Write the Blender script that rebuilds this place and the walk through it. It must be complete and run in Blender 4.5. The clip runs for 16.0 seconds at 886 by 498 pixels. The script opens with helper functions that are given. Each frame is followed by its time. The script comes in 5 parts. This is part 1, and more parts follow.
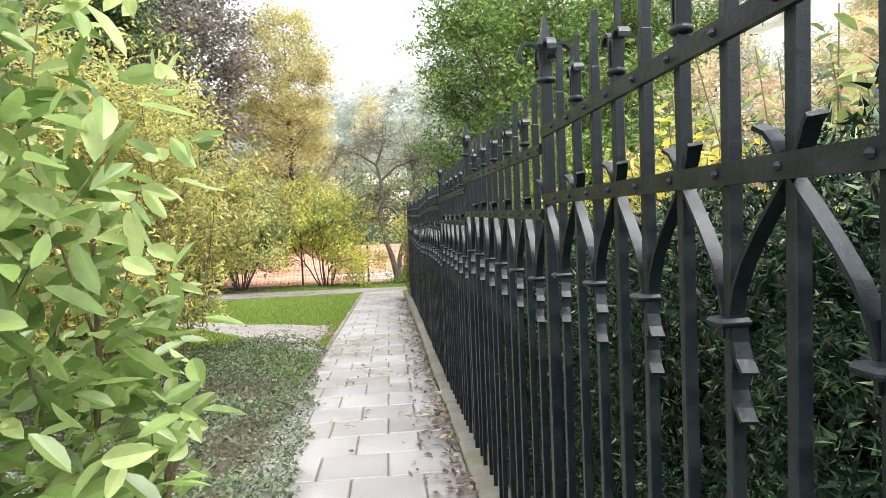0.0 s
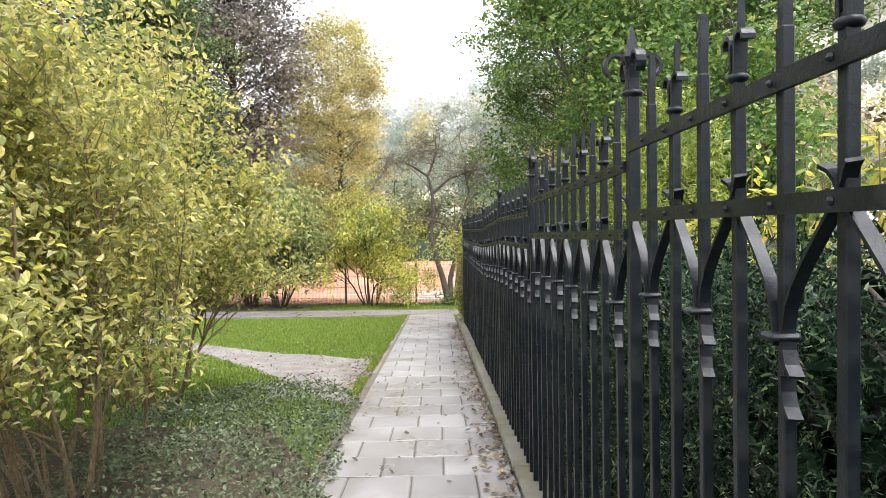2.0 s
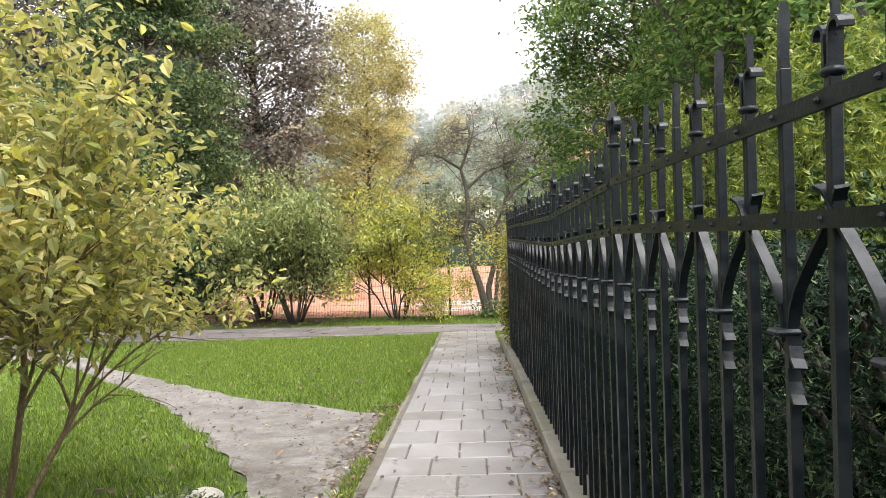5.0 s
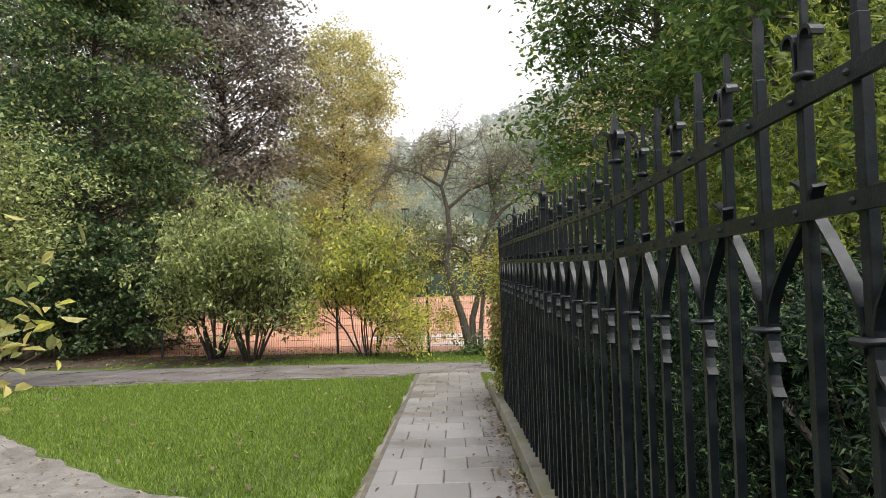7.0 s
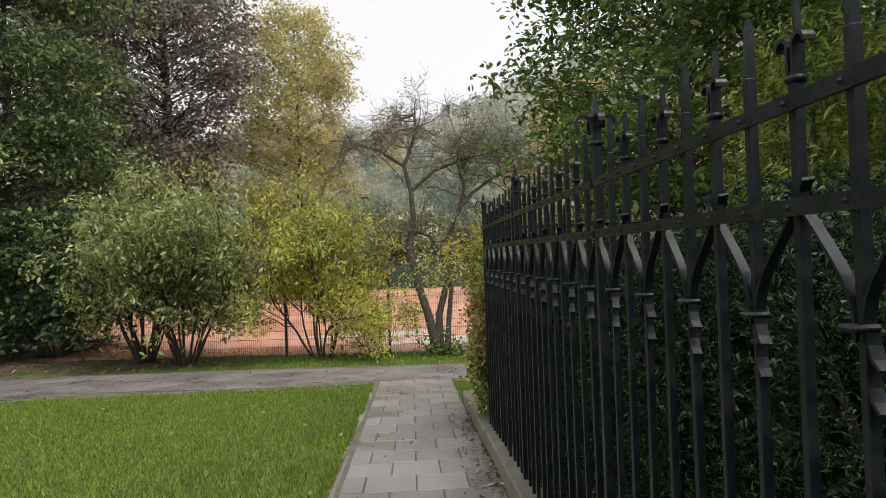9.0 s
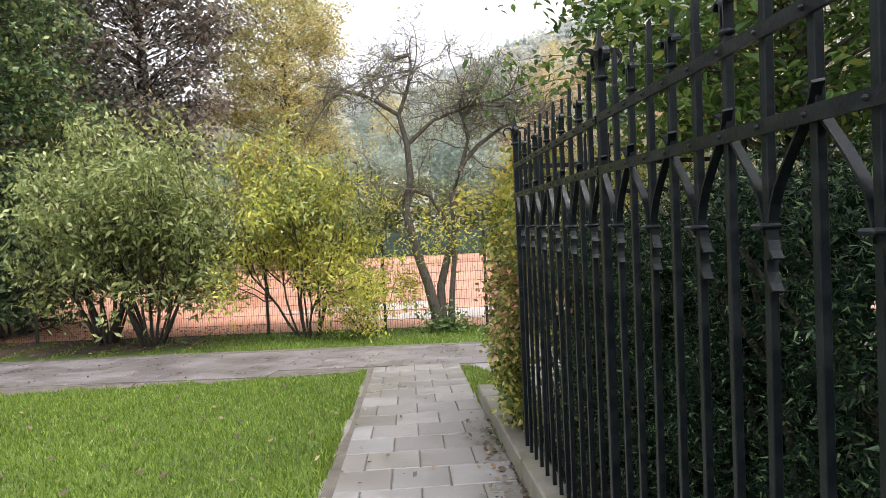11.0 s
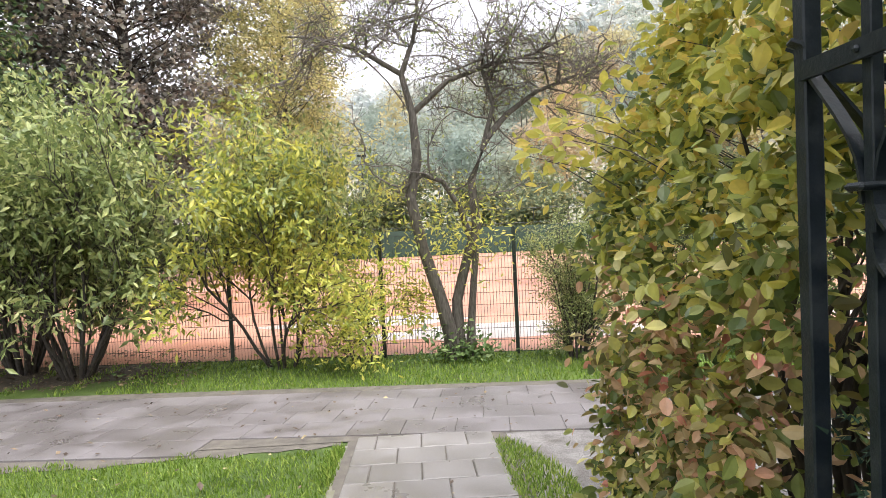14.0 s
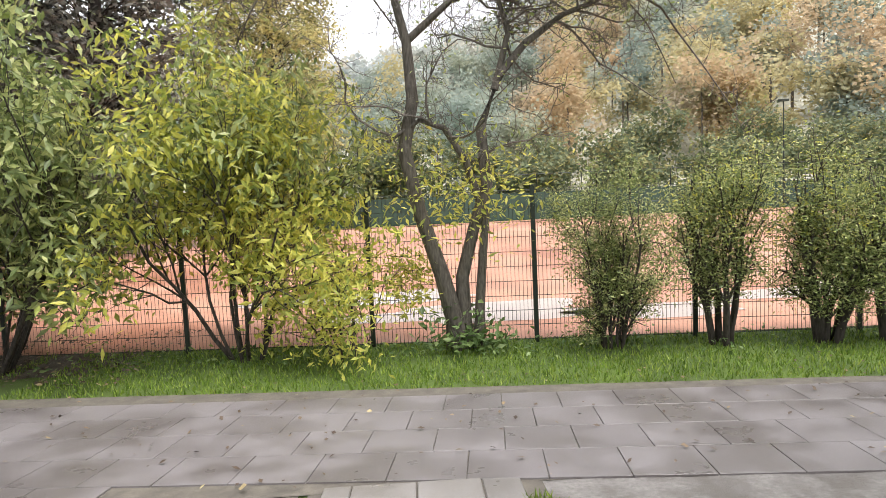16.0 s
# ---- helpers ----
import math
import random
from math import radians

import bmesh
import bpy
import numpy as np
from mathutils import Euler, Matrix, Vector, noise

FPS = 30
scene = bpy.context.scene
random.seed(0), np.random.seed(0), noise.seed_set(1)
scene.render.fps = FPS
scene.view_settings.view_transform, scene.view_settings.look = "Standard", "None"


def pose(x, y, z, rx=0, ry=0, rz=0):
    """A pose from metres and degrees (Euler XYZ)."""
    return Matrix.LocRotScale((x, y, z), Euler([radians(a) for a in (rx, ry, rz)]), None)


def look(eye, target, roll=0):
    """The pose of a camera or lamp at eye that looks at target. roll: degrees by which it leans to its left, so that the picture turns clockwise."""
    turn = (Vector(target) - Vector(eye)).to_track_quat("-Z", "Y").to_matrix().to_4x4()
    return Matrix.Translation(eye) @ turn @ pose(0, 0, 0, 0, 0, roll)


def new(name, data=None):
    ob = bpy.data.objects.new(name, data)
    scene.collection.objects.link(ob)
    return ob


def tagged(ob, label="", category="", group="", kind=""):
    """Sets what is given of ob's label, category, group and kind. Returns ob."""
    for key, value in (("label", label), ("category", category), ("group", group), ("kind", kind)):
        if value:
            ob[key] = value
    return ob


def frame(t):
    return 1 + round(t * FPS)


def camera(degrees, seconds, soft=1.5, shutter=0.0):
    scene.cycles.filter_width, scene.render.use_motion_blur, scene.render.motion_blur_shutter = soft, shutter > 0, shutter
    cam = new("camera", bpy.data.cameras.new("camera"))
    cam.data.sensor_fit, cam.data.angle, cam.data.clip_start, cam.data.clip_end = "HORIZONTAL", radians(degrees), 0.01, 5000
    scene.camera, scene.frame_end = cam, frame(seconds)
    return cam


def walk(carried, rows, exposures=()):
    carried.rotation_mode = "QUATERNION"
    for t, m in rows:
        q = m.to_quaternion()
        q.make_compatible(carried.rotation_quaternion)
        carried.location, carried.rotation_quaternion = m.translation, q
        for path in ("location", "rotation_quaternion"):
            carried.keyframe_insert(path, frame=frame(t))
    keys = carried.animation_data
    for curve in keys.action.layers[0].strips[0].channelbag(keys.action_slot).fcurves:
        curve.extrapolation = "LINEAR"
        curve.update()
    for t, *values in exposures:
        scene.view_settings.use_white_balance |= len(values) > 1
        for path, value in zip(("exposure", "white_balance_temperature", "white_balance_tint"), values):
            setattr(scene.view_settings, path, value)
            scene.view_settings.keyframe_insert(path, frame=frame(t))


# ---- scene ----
cam = camera(69.2, 16.0, 0.75)
PATH = [
    (0, (0.002, 0.0, 1.507), (0.17, 1.99, 1.398), -2.4),
    (0.5, (-0.004, 0.463, 1.475), (0.137, 2.456, 1.389), -3.1),
    (1, (-0.028, 0.913, 1.461), (0.019, 2.912, 1.407), -1.6),
    (1.5, (-0.067, 1.418, 1.469), (-0.04, 3.417, 1.427), -2.0),
    (2, (-0.079, 1.936, 1.463), (-0.058, 3.935, 1.413), -1.0),
    (2.5, (-0.155, 2.432, 1.437), (-0.304, 4.425, 1.374), -2.5),
    (3, (-0.156, 2.906, 1.414), (-0.353, 4.895, 1.343), -3.0),
    (3.5, (-0.147, 3.429, 1.421), (-0.329, 5.419, 1.365), -3.0),
    (4, (-0.173, 3.927, 1.427), (-0.369, 5.916, 1.371), -2.5),
    (4.5, (-0.12, 4.407, 1.39), (-0.305, 6.397, 1.317), -2.5),
    (5, (-0.116, 4.872, 1.364), (-0.202, 6.87, 1.333), -2.1),
    (7.5, (-0.175, 7.532, 1.264), (-0.157, 9.529, 1.365), -1.8),
    (8, (-0.222, 7.983, 1.281), (-0.122, 9.976, 1.426), -2.7),
    (8.5, (-0.224, 8.42, 1.245), (-0.113, 10.415, 1.326), -3.7),
    (9, (-0.243, 8.882, 1.227), (-0.141, 10.879, 1.256), -2.0),
    (11.5, (-0.282, 11.337, 1.123), (-0.176, 13.333, 1.047), -2.9),
    (12, (-0.291, 11.915, 1.132), (-0.222, 13.913, 1.072), -3.6),
    (12.5, (-0.275, 12.45, 1.09), (-0.209, 14.448, 1.032), -2.1),
    (13, (-0.29, 13.026, 1.073), (-0.236, 15.025, 1.017), -1.5),
    (13.5, (-0.272, 13.492, 1.055), (-0.181, 15.488, 0.98), -3.2),
    (14, (-0.214, 13.966, 1.08), (-0.132, 15.963, 1.006), -2.7),
    (14.5, (-0.149, 14.481, 1.068), (-0.05, 16.478, 1.004), -3.5),
    (15, (-0.118, 14.97, 1.035), (-0.024, 16.967, 0.963), -2.1),
    (15.5, (-0.146, 15.431, 0.996), (-0.117, 17.428, 0.887), -2.3),
    (16, (-0.187, 15.912, 0.946), (-0.103, 17.903, 0.777), -2.7),
]
EXPOSURES = [(0.0, 1.57, 6350, 11), (0.6, 1.38, 6350, 12), (1.5, 1.4, 6350, 13), (3.5, 1.42, 6450, 15), (5.0, 1.24, 6500, 13), (7.5, 0.6, 6600, 12), (8.5, 0.4, 6650, 13), (9.2, 0.35, 6600, 13),
             (11.3, 1.12, 6250, 15), (12.5, 1.26, 6200, 16), (14.5, 1.2, 6250, 14), (16.0, 0.95, 6350, 13)]
walk(cam, [(t, look(eye, target, roll)) for t, eye, target, roll in PATH], EXPOSURES)

# ---- world and light: a bright overcast autumn day ----
world = bpy.data.worlds.new("overcast_sky")
scene.world = world
world.use_nodes = True
wn, wl = world.node_tree.nodes, world.node_tree.links
wn.clear()
sky = wn.new("ShaderNodeTexSky")
sky.sky_type = "NISHITA"
sky.sun_disc = False
sky.sun_elevation, sky.sun_rotation = radians(71), radians(135)
sky.air_density, sky.dust_density = 1.0, 6.0
grey = wn.new("ShaderNodeHueSaturation")
grey.inputs["Saturation"].default_value = 0.12
back = wn.new("ShaderNodeBackground")
back.inputs["Strength"].default_value = 0.15
wout = wn.new("ShaderNodeOutputWorld")
wl.new(sky.outputs["Color"], grey.inputs["Color"])
cloud = wn.new("ShaderNodeMix")   # even cloud cover over the sky
cloud.data_type = "RGBA"
cloud.inputs[0].default_value = 0.5
cloud.inputs[7].default_value = (7.0, 7.1, 7.3, 1)
wl.new(grey.outputs["Color"], cloud.inputs[6])
wl.new(cloud.outputs[2], back.inputs["Color"])
wl.new(back.outputs["Background"], wout.inputs["Surface"])

sun_data = bpy.data.lights.new("sun", "SUN")
sun_data.energy, sun_data.angle, sun_data.color = 1.5, radians(25), (1.0, 0.96, 0.9)
sun = new("sun", sun_data)
sun.matrix_world = look((9, -1, 34), (0, 8, 0))


# ---- materials ----
def make(name, rough=0.7, metal=0.0):
    m = bpy.data.materials.new(name)
    m.use_nodes = True
    n, l = m.node_tree.nodes, m.node_tree.links
    p = n["Principled BSDF"]
    p.inputs["Roughness"].default_value, p.inputs["Metallic"].default_value = rough, metal
    return m, n, l, p


def ramp(n, stops):
    r = n.new("ShaderNodeValToRGB")
    while len(r.color_ramp.elements) < len(stops):
        r.color_ramp.elements.new(0.5)
    for e, (at, c) in zip(r.color_ramp.elements, stops):
        e.position, e.color = at, (*c, 1)
    return r


def tex(n, l, scale, detail=4.0, rough=0.6, kind="Object"):
    co, no = n.new("ShaderNodeTexCoord"), n.new("ShaderNodeTexNoise")
    no.inputs["Scale"].default_value, no.inputs["Detail"].default_value, no.inputs["Roughness"].default_value = scale, detail, rough
    l.new(co.outputs[kind], no.inputs["Vector"])
    return no


def bump(n, l, p, source, strength, dist):
    b = n.new("ShaderNodeBump")
    b.inputs["Strength"].default_value, b.inputs["Distance"].default_value = strength, dist
    l.new(source, b.inputs["Height"])
    l.new(b.outputs["Normal"], p.inputs["Normal"])


def mixed(n, l, a, b, f, mode="MIX"):
    x = n.new("ShaderNodeMix")
    x.data_type, x.blend_type = "RGBA", mode
    for sock, v in ((x.inputs[6], a), (x.inputs[7], b)):
        if isinstance(v, tuple):
            sock.default_value = (*v, 1)
        else:
            l.new(v, sock)
    if isinstance(f, float):
        x.inputs[0].default_value = f
    else:
        l.new(f, x.inputs[0])
    return x.outputs[2]


def surface(name, dark, light, scale, rough=0.8, fine=60.0, depth=0.004, strength=0.5, stain=None, stain_scale=0.7, rough2=None):
    """Two-scale mottled surface: broad patches, fine grain, optional stains."""
    m, n, l, p = make(name, rough)
    broad, grain = tex(n, l, scale), tex(n, l, fine, 6.0, 0.7)
    r = ramp(n, [(0.3, dark), (0.7, light)])
    l.new(broad.outputs["Fac"], r.inputs["Fac"])
    g = ramp(n, [(0.3, (0.6, 0.6, 0.6)), (0.7, (1.2, 1.2, 1.2))])
    l.new(grain.outputs["Fac"], g.inputs["Fac"])
    col = mixed(n, l, r.outputs["Color"], g.outputs["Color"], 0.7, "MULTIPLY")
    if stain:
        s = tex(n, l, stain_scale, 5.0, 0.7)
        k = ramp(n, [(0.48, (0, 0, 0)), (0.62, (1, 1, 1))])
        l.new(s.outputs["Fac"], k.inputs["Fac"])
        col = mixed(n, l, col, stain, k.outputs["Color"])
        if rough2 is not None:
            mr = n.new("ShaderNodeMapRange")
            mr.inputs["To Min"].default_value, mr.inputs["To Max"].default_value = rough, rough2
            l.new(k.outputs["Color"], mr.inputs["Value"])
            l.new(mr.outputs["Result"], p.inputs["Roughness"])
    l.new(col, p.inputs["Base Color"])
    bump(n, l, p, grain.outputs["Fac"], strength, depth)
    return m


def leafy(name, stops, through_light=0.35, rough=0.45, spec=0.4, gain=1.12):
    """Leaf: colour from leaf to leaf, some light passes through."""
    m, n, l, p = make(name, rough)
    p.inputs["Specular IOR Level"].default_value = spec
    geo = n.new("ShaderNodeNewGeometry")
    # the added blue puts a slight veiling haze into every leaf colour
    r = ramp(n, [(at, tuple(min(0.75, v * gain) for v in (c[0], c[1], c[2] + 0.045 * c[1]))) for at, c in stops])
    r.color_ramp.interpolation = "LINEAR"
    l.new(geo.outputs["Random Per Island"], r.inputs["Fac"])
    no = tex(n, l, 25.0, 3.0)
    g = ramp(n, [(0.3, (0.72, 0.72, 0.72)), (0.7, (1.15, 1.15, 1.15))])
    l.new(no.outputs["Fac"], g.inputs["Fac"])
    col = mixed(n, l, r.outputs["Color"], g.outputs["Color"], 0.8, "MULTIPLY")
    l.new(col, p.inputs["Base Color"])
    t = n.new("ShaderNodeBsdfTranslucent")
    l.new(col, t.inputs["Color"])
    mix = n.new("ShaderNodeMixShader")
    mix.inputs[0].default_value = through_light
    l.new(p.outputs[0], mix.inputs[1])
    l.new(t.outputs[0], mix.inputs[2])
    l.new(mix.outputs[0], n["Material Output"].inputs["Surface"])
    return m


def slab_mat(name, low, high, rough=0.42):
    m, n, l, p = make(name, rough)
    info = n.new("ShaderNodeObjectInfo")
    r = ramp(n, [(0.0, low), (1.0, high)])
    l.new(info.outputs["Random"], r.inputs["Fac"])
    grain, broad = tex(n, l, 140.0, 5.0, 0.7), tex(n, l, 1.3, 5.0, 0.65)
    spot = n.new("ShaderNodeNewGeometry")
    for t in (grain, broad):
        l.new(spot.outputs["Position"], t.inputs["Vector"])
    g = ramp(n, [(0.3, (0.72, 0.72, 0.72)), (0.7, (1.12, 1.12, 1.12))])
    l.new(grain.outputs["Fac"], g.inputs["Fac"])
    col = mixed(n, l, r.outputs["Color"], g.outputs["Color"], 0.8, "MULTIPLY")
    k = ramp(n, [(0.42, (0.62, 0.6, 0.57)), (0.6, (1, 1, 1))])
    l.new(broad.outputs["Fac"], k.inputs["Fac"])
    col = mixed(n, l, col, k.outputs["Color"], 0.8, "MULTIPLY")
    l.new(col, p.inputs["Base Color"])
    mr = n.new("ShaderNodeMapRange")
    mr.inputs["From Min"].default_value, mr.inputs["From Max"].default_value = 0.35, 0.65
    mr.inputs["To Min"].default_value, mr.inputs["To Max"].default_value = rough * 0.6, rough * 1.5
    l.new(broad.outputs["Fac"], mr.inputs["Value"])
    l.new(mr.outputs["Result"], p.inputs["Roughness"])
    bump(n, l, p, grain.outputs["Fac"], 0.35, 0.003)
    return m


def bark_mat(name, dark, light, scale=14.0):
    m, n, l, p = make(name, 0.85)
    co, mp, no = n.new("ShaderNodeTexCoord"), n.new("ShaderNodeMapping"), n.new("ShaderNodeTexNoise")
    mp.inputs["Scale"].default_value = (1, 1, 0.22)
    no.inputs["Scale"].default_value, no.inputs["Detail"].default_value = scale * 3, 6
    l.new(co.outputs["Object"], mp.inputs["Vector"])
    l.new(mp.outputs["Vector"], no.inputs["Vector"])
    r = ramp(n, [(0.3, dark), (0.7, light)])
    l.new(no.outputs["Fac"], r.inputs["Fac"])
    l.new(r.outputs["Color"], p.inputs["Base Color"])
    bump(n, l, p, no.outputs["Fac"], 0.8, 0.01)
    return m


M_SLAB = slab_mat("wet_concrete_slab", (0.24, 0.232, 0.229), (0.32, 0.31, 0.306))
M_SLAB_END = slab_mat("muddy_concrete_slab", (0.215, 0.2, 0.188), (0.285, 0.266, 0.25))
M_SLAB2 = slab_mat("worn_paving_slab", (0.19, 0.172, 0.17), (0.215, 0.196, 0.194), 0.4)
M_EARTH = surface("wet_bare_earth", (0.2, 0.183, 0.168), (0.35, 0.328, 0.305), 5.0, 0.6, 34.0, 0.03, 1.0, (0.17, 0.152, 0.135), 3.2, 0.45)
M_SOIL = surface("leafy_soil", (0.05, 0.038, 0.026), (0.11, 0.085, 0.055), 3.0, 0.9, 50.0, 0.02, 0.8)
M_TURF = surface("turf_soil", (0.05, 0.085, 0.012), (0.11, 0.17, 0.022), 1.1, 0.9, 70.0, 0.02, 0.7)
M_KERB = surface("weathered_kerb_concrete", (0.17, 0.16, 0.13), (0.27, 0.255, 0.215), 3.0, 0.75, 120.0, 0.003, 0.5, (0.17, 0.165, 0.1), 2.0)
M_JOINT = surface("joint_sand", (0.09, 0.08, 0.065), (0.17, 0.15, 0.12), 8.0, 0.9, 120.0, 0.004, 0.6)
M_CLAY = surface("red_court_clay", (0.46, 0.21, 0.13), (0.58, 0.31, 0.21), 0.35, 0.75, 30.0, 0.006, 0.3, (0.34, 0.14, 0.08), 0.16, 0.4)
# pale opaque base colour stands in for white sky mirrored in the water
M_PUDDLE, _n, _l, _p = make("puddle_painted_sky_sheen", 0.3)
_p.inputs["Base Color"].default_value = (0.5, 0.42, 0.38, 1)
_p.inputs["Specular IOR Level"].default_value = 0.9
M_IRON = surface("black_painted_wrought_iron", (0.006, 0.0095, 0.013), (0.014, 0.0195, 0.025), 9.0, 0.34, 70.0, 0.003, 0.5, (0.019, 0.024, 0.027), 14.0, 0.5)
M_IRON.node_tree.nodes["Principled BSDF"].inputs["Metallic"].default_value = 0.1
M_IRON.node_tree.nodes["Principled BSDF"].inputs["Specular IOR Level"].default_value = 0.32
M_WIRE, _n, _l, _p = make("dark_green_coated_wire", 0.5)
_p.inputs["Base Color"].default_value = (0.02, 0.03, 0.022, 1)
M_SCREEN = surface("green_windbreak_cloth", (0.03, 0.065, 0.045), (0.05, 0.095, 0.07), 0.5, 0.8, 20.0, 0.01, 0.4)
M_ROCK = surface("pale_field_stone", (0.3, 0.29, 0.26), (0.5, 0.48, 0.43), 4.0, 0.8, 40.0, 0.01, 0.7)
M_TIMBER = surface("white_painted_boards", (0.6, 0.6, 0.58), (0.75, 0.75, 0.72), 2.0, 0.6, 30.0, 0.004, 0.3)

B_SHRUB = bark_mat("brown_shrub_bark", (0.12, 0.085, 0.045), (0.3, 0.23, 0.14), 30.0)
B_TWIG = bark_mat("grey_brown_twig_bark", (0.09, 0.075, 0.062), (0.2, 0.172, 0.145), 14.0)
B_DARK = bark_mat("dark_wet_bark", (0.025, 0.02, 0.017), (0.085, 0.07, 0.058), 14.0)
B_GREY = bark_mat("grey_mossy_bark", (0.05, 0.043, 0.035), (0.15, 0.13, 0.105), 14.0)

L_NEAR = leafy("fresh_green_leaf", [(0, (0.11, 0.18, 0.035)), (0.5, (0.27, 0.38, 0.1)), (1, (0.48, 0.56, 0.21))], 0.45, 0.32, 0.6)
L_OLIVE = leafy("olive_yellow_leaf", [(0, (0.14, 0.165, 0.05)), (0.4, (0.3, 0.31, 0.095)), (0.8, (0.46, 0.425, 0.125)), (1, (0.6, 0.49, 0.15))], 0.5, 0.4, 0.6, 1.3)
L_GREY = leafy("dull_green_leaf", [(0, (0.1, 0.14, 0.04)), (0.6, (0.27, 0.315, 0.095)), (1, (0.5, 0.51, 0.19))], 0.4, 0.4, 0.5, 1.2)
L_YELLOW = leafy("yellow_green_leaf", [(0, (0.2, 0.25, 0.045)), (0.4, (0.4, 0.42, 0.075)), (0.8, (0.56, 0.52, 0.09)), (1, (0.66, 0.54, 0.08))], 0.5, 0.45, 0.4, 1.3)
L_DEEP = leafy("deep_green_leaf", [(0, (0.03, 0.06, 0.022)), (0.6, (0.065, 0.115, 0.038)), (1, (0.2, 0.27, 0.09))], 0.3, 0.4)
# shade inside the yews is put into this near-black leaf colour
L_INNER = leafy("inner_yew_shade_in_colour", [(0, (0.008, 0.018, 0.009)), (1, (0.015, 0.03, 0.014))], 0.05, 0.9, 0.0)
L_TREE = leafy("hornbeam_leaf", [(0, (0.055, 0.115, 0.024)), (0.6, (0.12, 0.205, 0.042)), (0.9, (0.23, 0.32, 0.068)), (1, (0.38, 0.37, 0.08))], 0.42, 0.4, 0.4, 1.2)
L_BEECH = leafy("autumn_beech_leaf", [(0, (0.05, 0.08, 0.02)), (0.4, (0.16, 0.19, 0.04)), (0.75, (0.36, 0.35, 0.07)), (0.92, (0.5, 0.45, 0.13)), (1, (0.6, 0.46, 0.22))], 0.45, 0.4, 0.6, 1.5)
L_RUSSET = leafy("russet_beech_leaf", [(0, (0.1, 0.11, 0.03)), (0.35, (0.27, 0.22, 0.07)), (0.6, (0.5, 0.36, 0.17)), (0.88, (0.62, 0.36, 0.22)), (1, (0.5, 0.17, 0.11))], 0.4, 0.42, 0.5, 1.2)
L_BEECH_Y = leafy("yellow_beech_leaf", [(0, (0.32, 0.34, 0.05)), (0.7, (0.6, 0.53, 0.08)), (1, (0.7, 0.46, 0.1))], 0.52, 0.4, 0.5, 1.15)
L_GOLD = leafy("golden_autumn_leaf", [(0, (0.23, 0.24, 0.09)), (0.5, (0.44, 0.405, 0.16)), (1, (0.62, 0.54, 0.22))], 0.5, 0.5, 0.4, 1.25)
L_BROWN = leafy("dark_grey_brown_leaf", [(0, (0.105, 0.1, 0.085)), (0.6, (0.18, 0.17, 0.138)), (1, (0.29, 0.275, 0.205))], 0.35, 0.5, 0.4, 1.2)
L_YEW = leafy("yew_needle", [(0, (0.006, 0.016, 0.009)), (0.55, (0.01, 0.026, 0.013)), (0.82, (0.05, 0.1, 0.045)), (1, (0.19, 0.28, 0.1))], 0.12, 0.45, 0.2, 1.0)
L_YEWTIP = leafy("yellow_green_conifer_sprig", [(0, (0.1, 0.15, 0.025)), (0.6, (0.22, 0.28, 0.035)), (1, (0.42, 0.44, 0.05))], 0.3, 0.45)
L_COVER = leafy("cotoneaster_leaf", [(0, (0.055, 0.075, 0.035)), (0.6, (0.11, 0.145, 0.07)), (1, (0.2, 0.23, 0.13))], 0.25, 0.5, 0.3)
L_GRASS = leafy("grass_blade", [(0, (0.09, 0.15, 0.014)), (0.6, (0.19, 0.29, 0.03)), (1, (0.33, 0.39, 0.065))], 0.35, 0.45)
L_WEED = leafy("weed_leaf", [(0, (0.07, 0.12, 0.03)), (0.6, (0.13, 0.2, 0.05)), (1, (0.22, 0.29, 0.09))], 0.3, 0.45)
L_LITTER = leafy("fallen_leaf", [(0, (0.05, 0.032, 0.02)), (0.55, (0.11, 0.075, 0.045)), (0.88, (0.24, 0.17, 0.09)), (1, (0.5, 0.42, 0.2))], 0.1, 0.5)
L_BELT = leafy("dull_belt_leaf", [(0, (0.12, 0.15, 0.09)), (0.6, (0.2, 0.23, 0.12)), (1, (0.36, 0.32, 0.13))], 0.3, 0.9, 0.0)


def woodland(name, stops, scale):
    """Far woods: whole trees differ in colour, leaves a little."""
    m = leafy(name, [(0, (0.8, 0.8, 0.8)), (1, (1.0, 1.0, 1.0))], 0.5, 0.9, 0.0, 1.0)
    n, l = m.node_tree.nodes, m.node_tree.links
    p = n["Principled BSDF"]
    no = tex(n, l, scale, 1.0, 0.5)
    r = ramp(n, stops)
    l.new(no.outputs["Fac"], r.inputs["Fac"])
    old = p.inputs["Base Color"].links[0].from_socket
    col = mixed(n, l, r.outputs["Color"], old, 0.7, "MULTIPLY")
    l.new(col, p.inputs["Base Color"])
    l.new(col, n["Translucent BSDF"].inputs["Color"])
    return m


# distance haze and mist are put into these pale greyed base colours
L_FAR = woodland("green_woodland_painted_haze", [(0.3, (0.36, 0.43, 0.38)), (0.5, (0.46, 0.52, 0.44)), (0.7, (0.56, 0.57, 0.43))], 0.11)
L_FAR_Y = woodland("yellow_woodland_painted_haze", [(0.3, (0.52, 0.51, 0.35)), (0.5, (0.7, 0.62, 0.36)), (0.7, (0.75, 0.64, 0.33))], 0.11)
L_FAR_O = woodland("orange_woodland_painted_haze", [(0.3, (0.55, 0.48, 0.36)), (0.5, (0.7, 0.55, 0.36)), (0.7, (0.74, 0.55, 0.33))], 0.11)
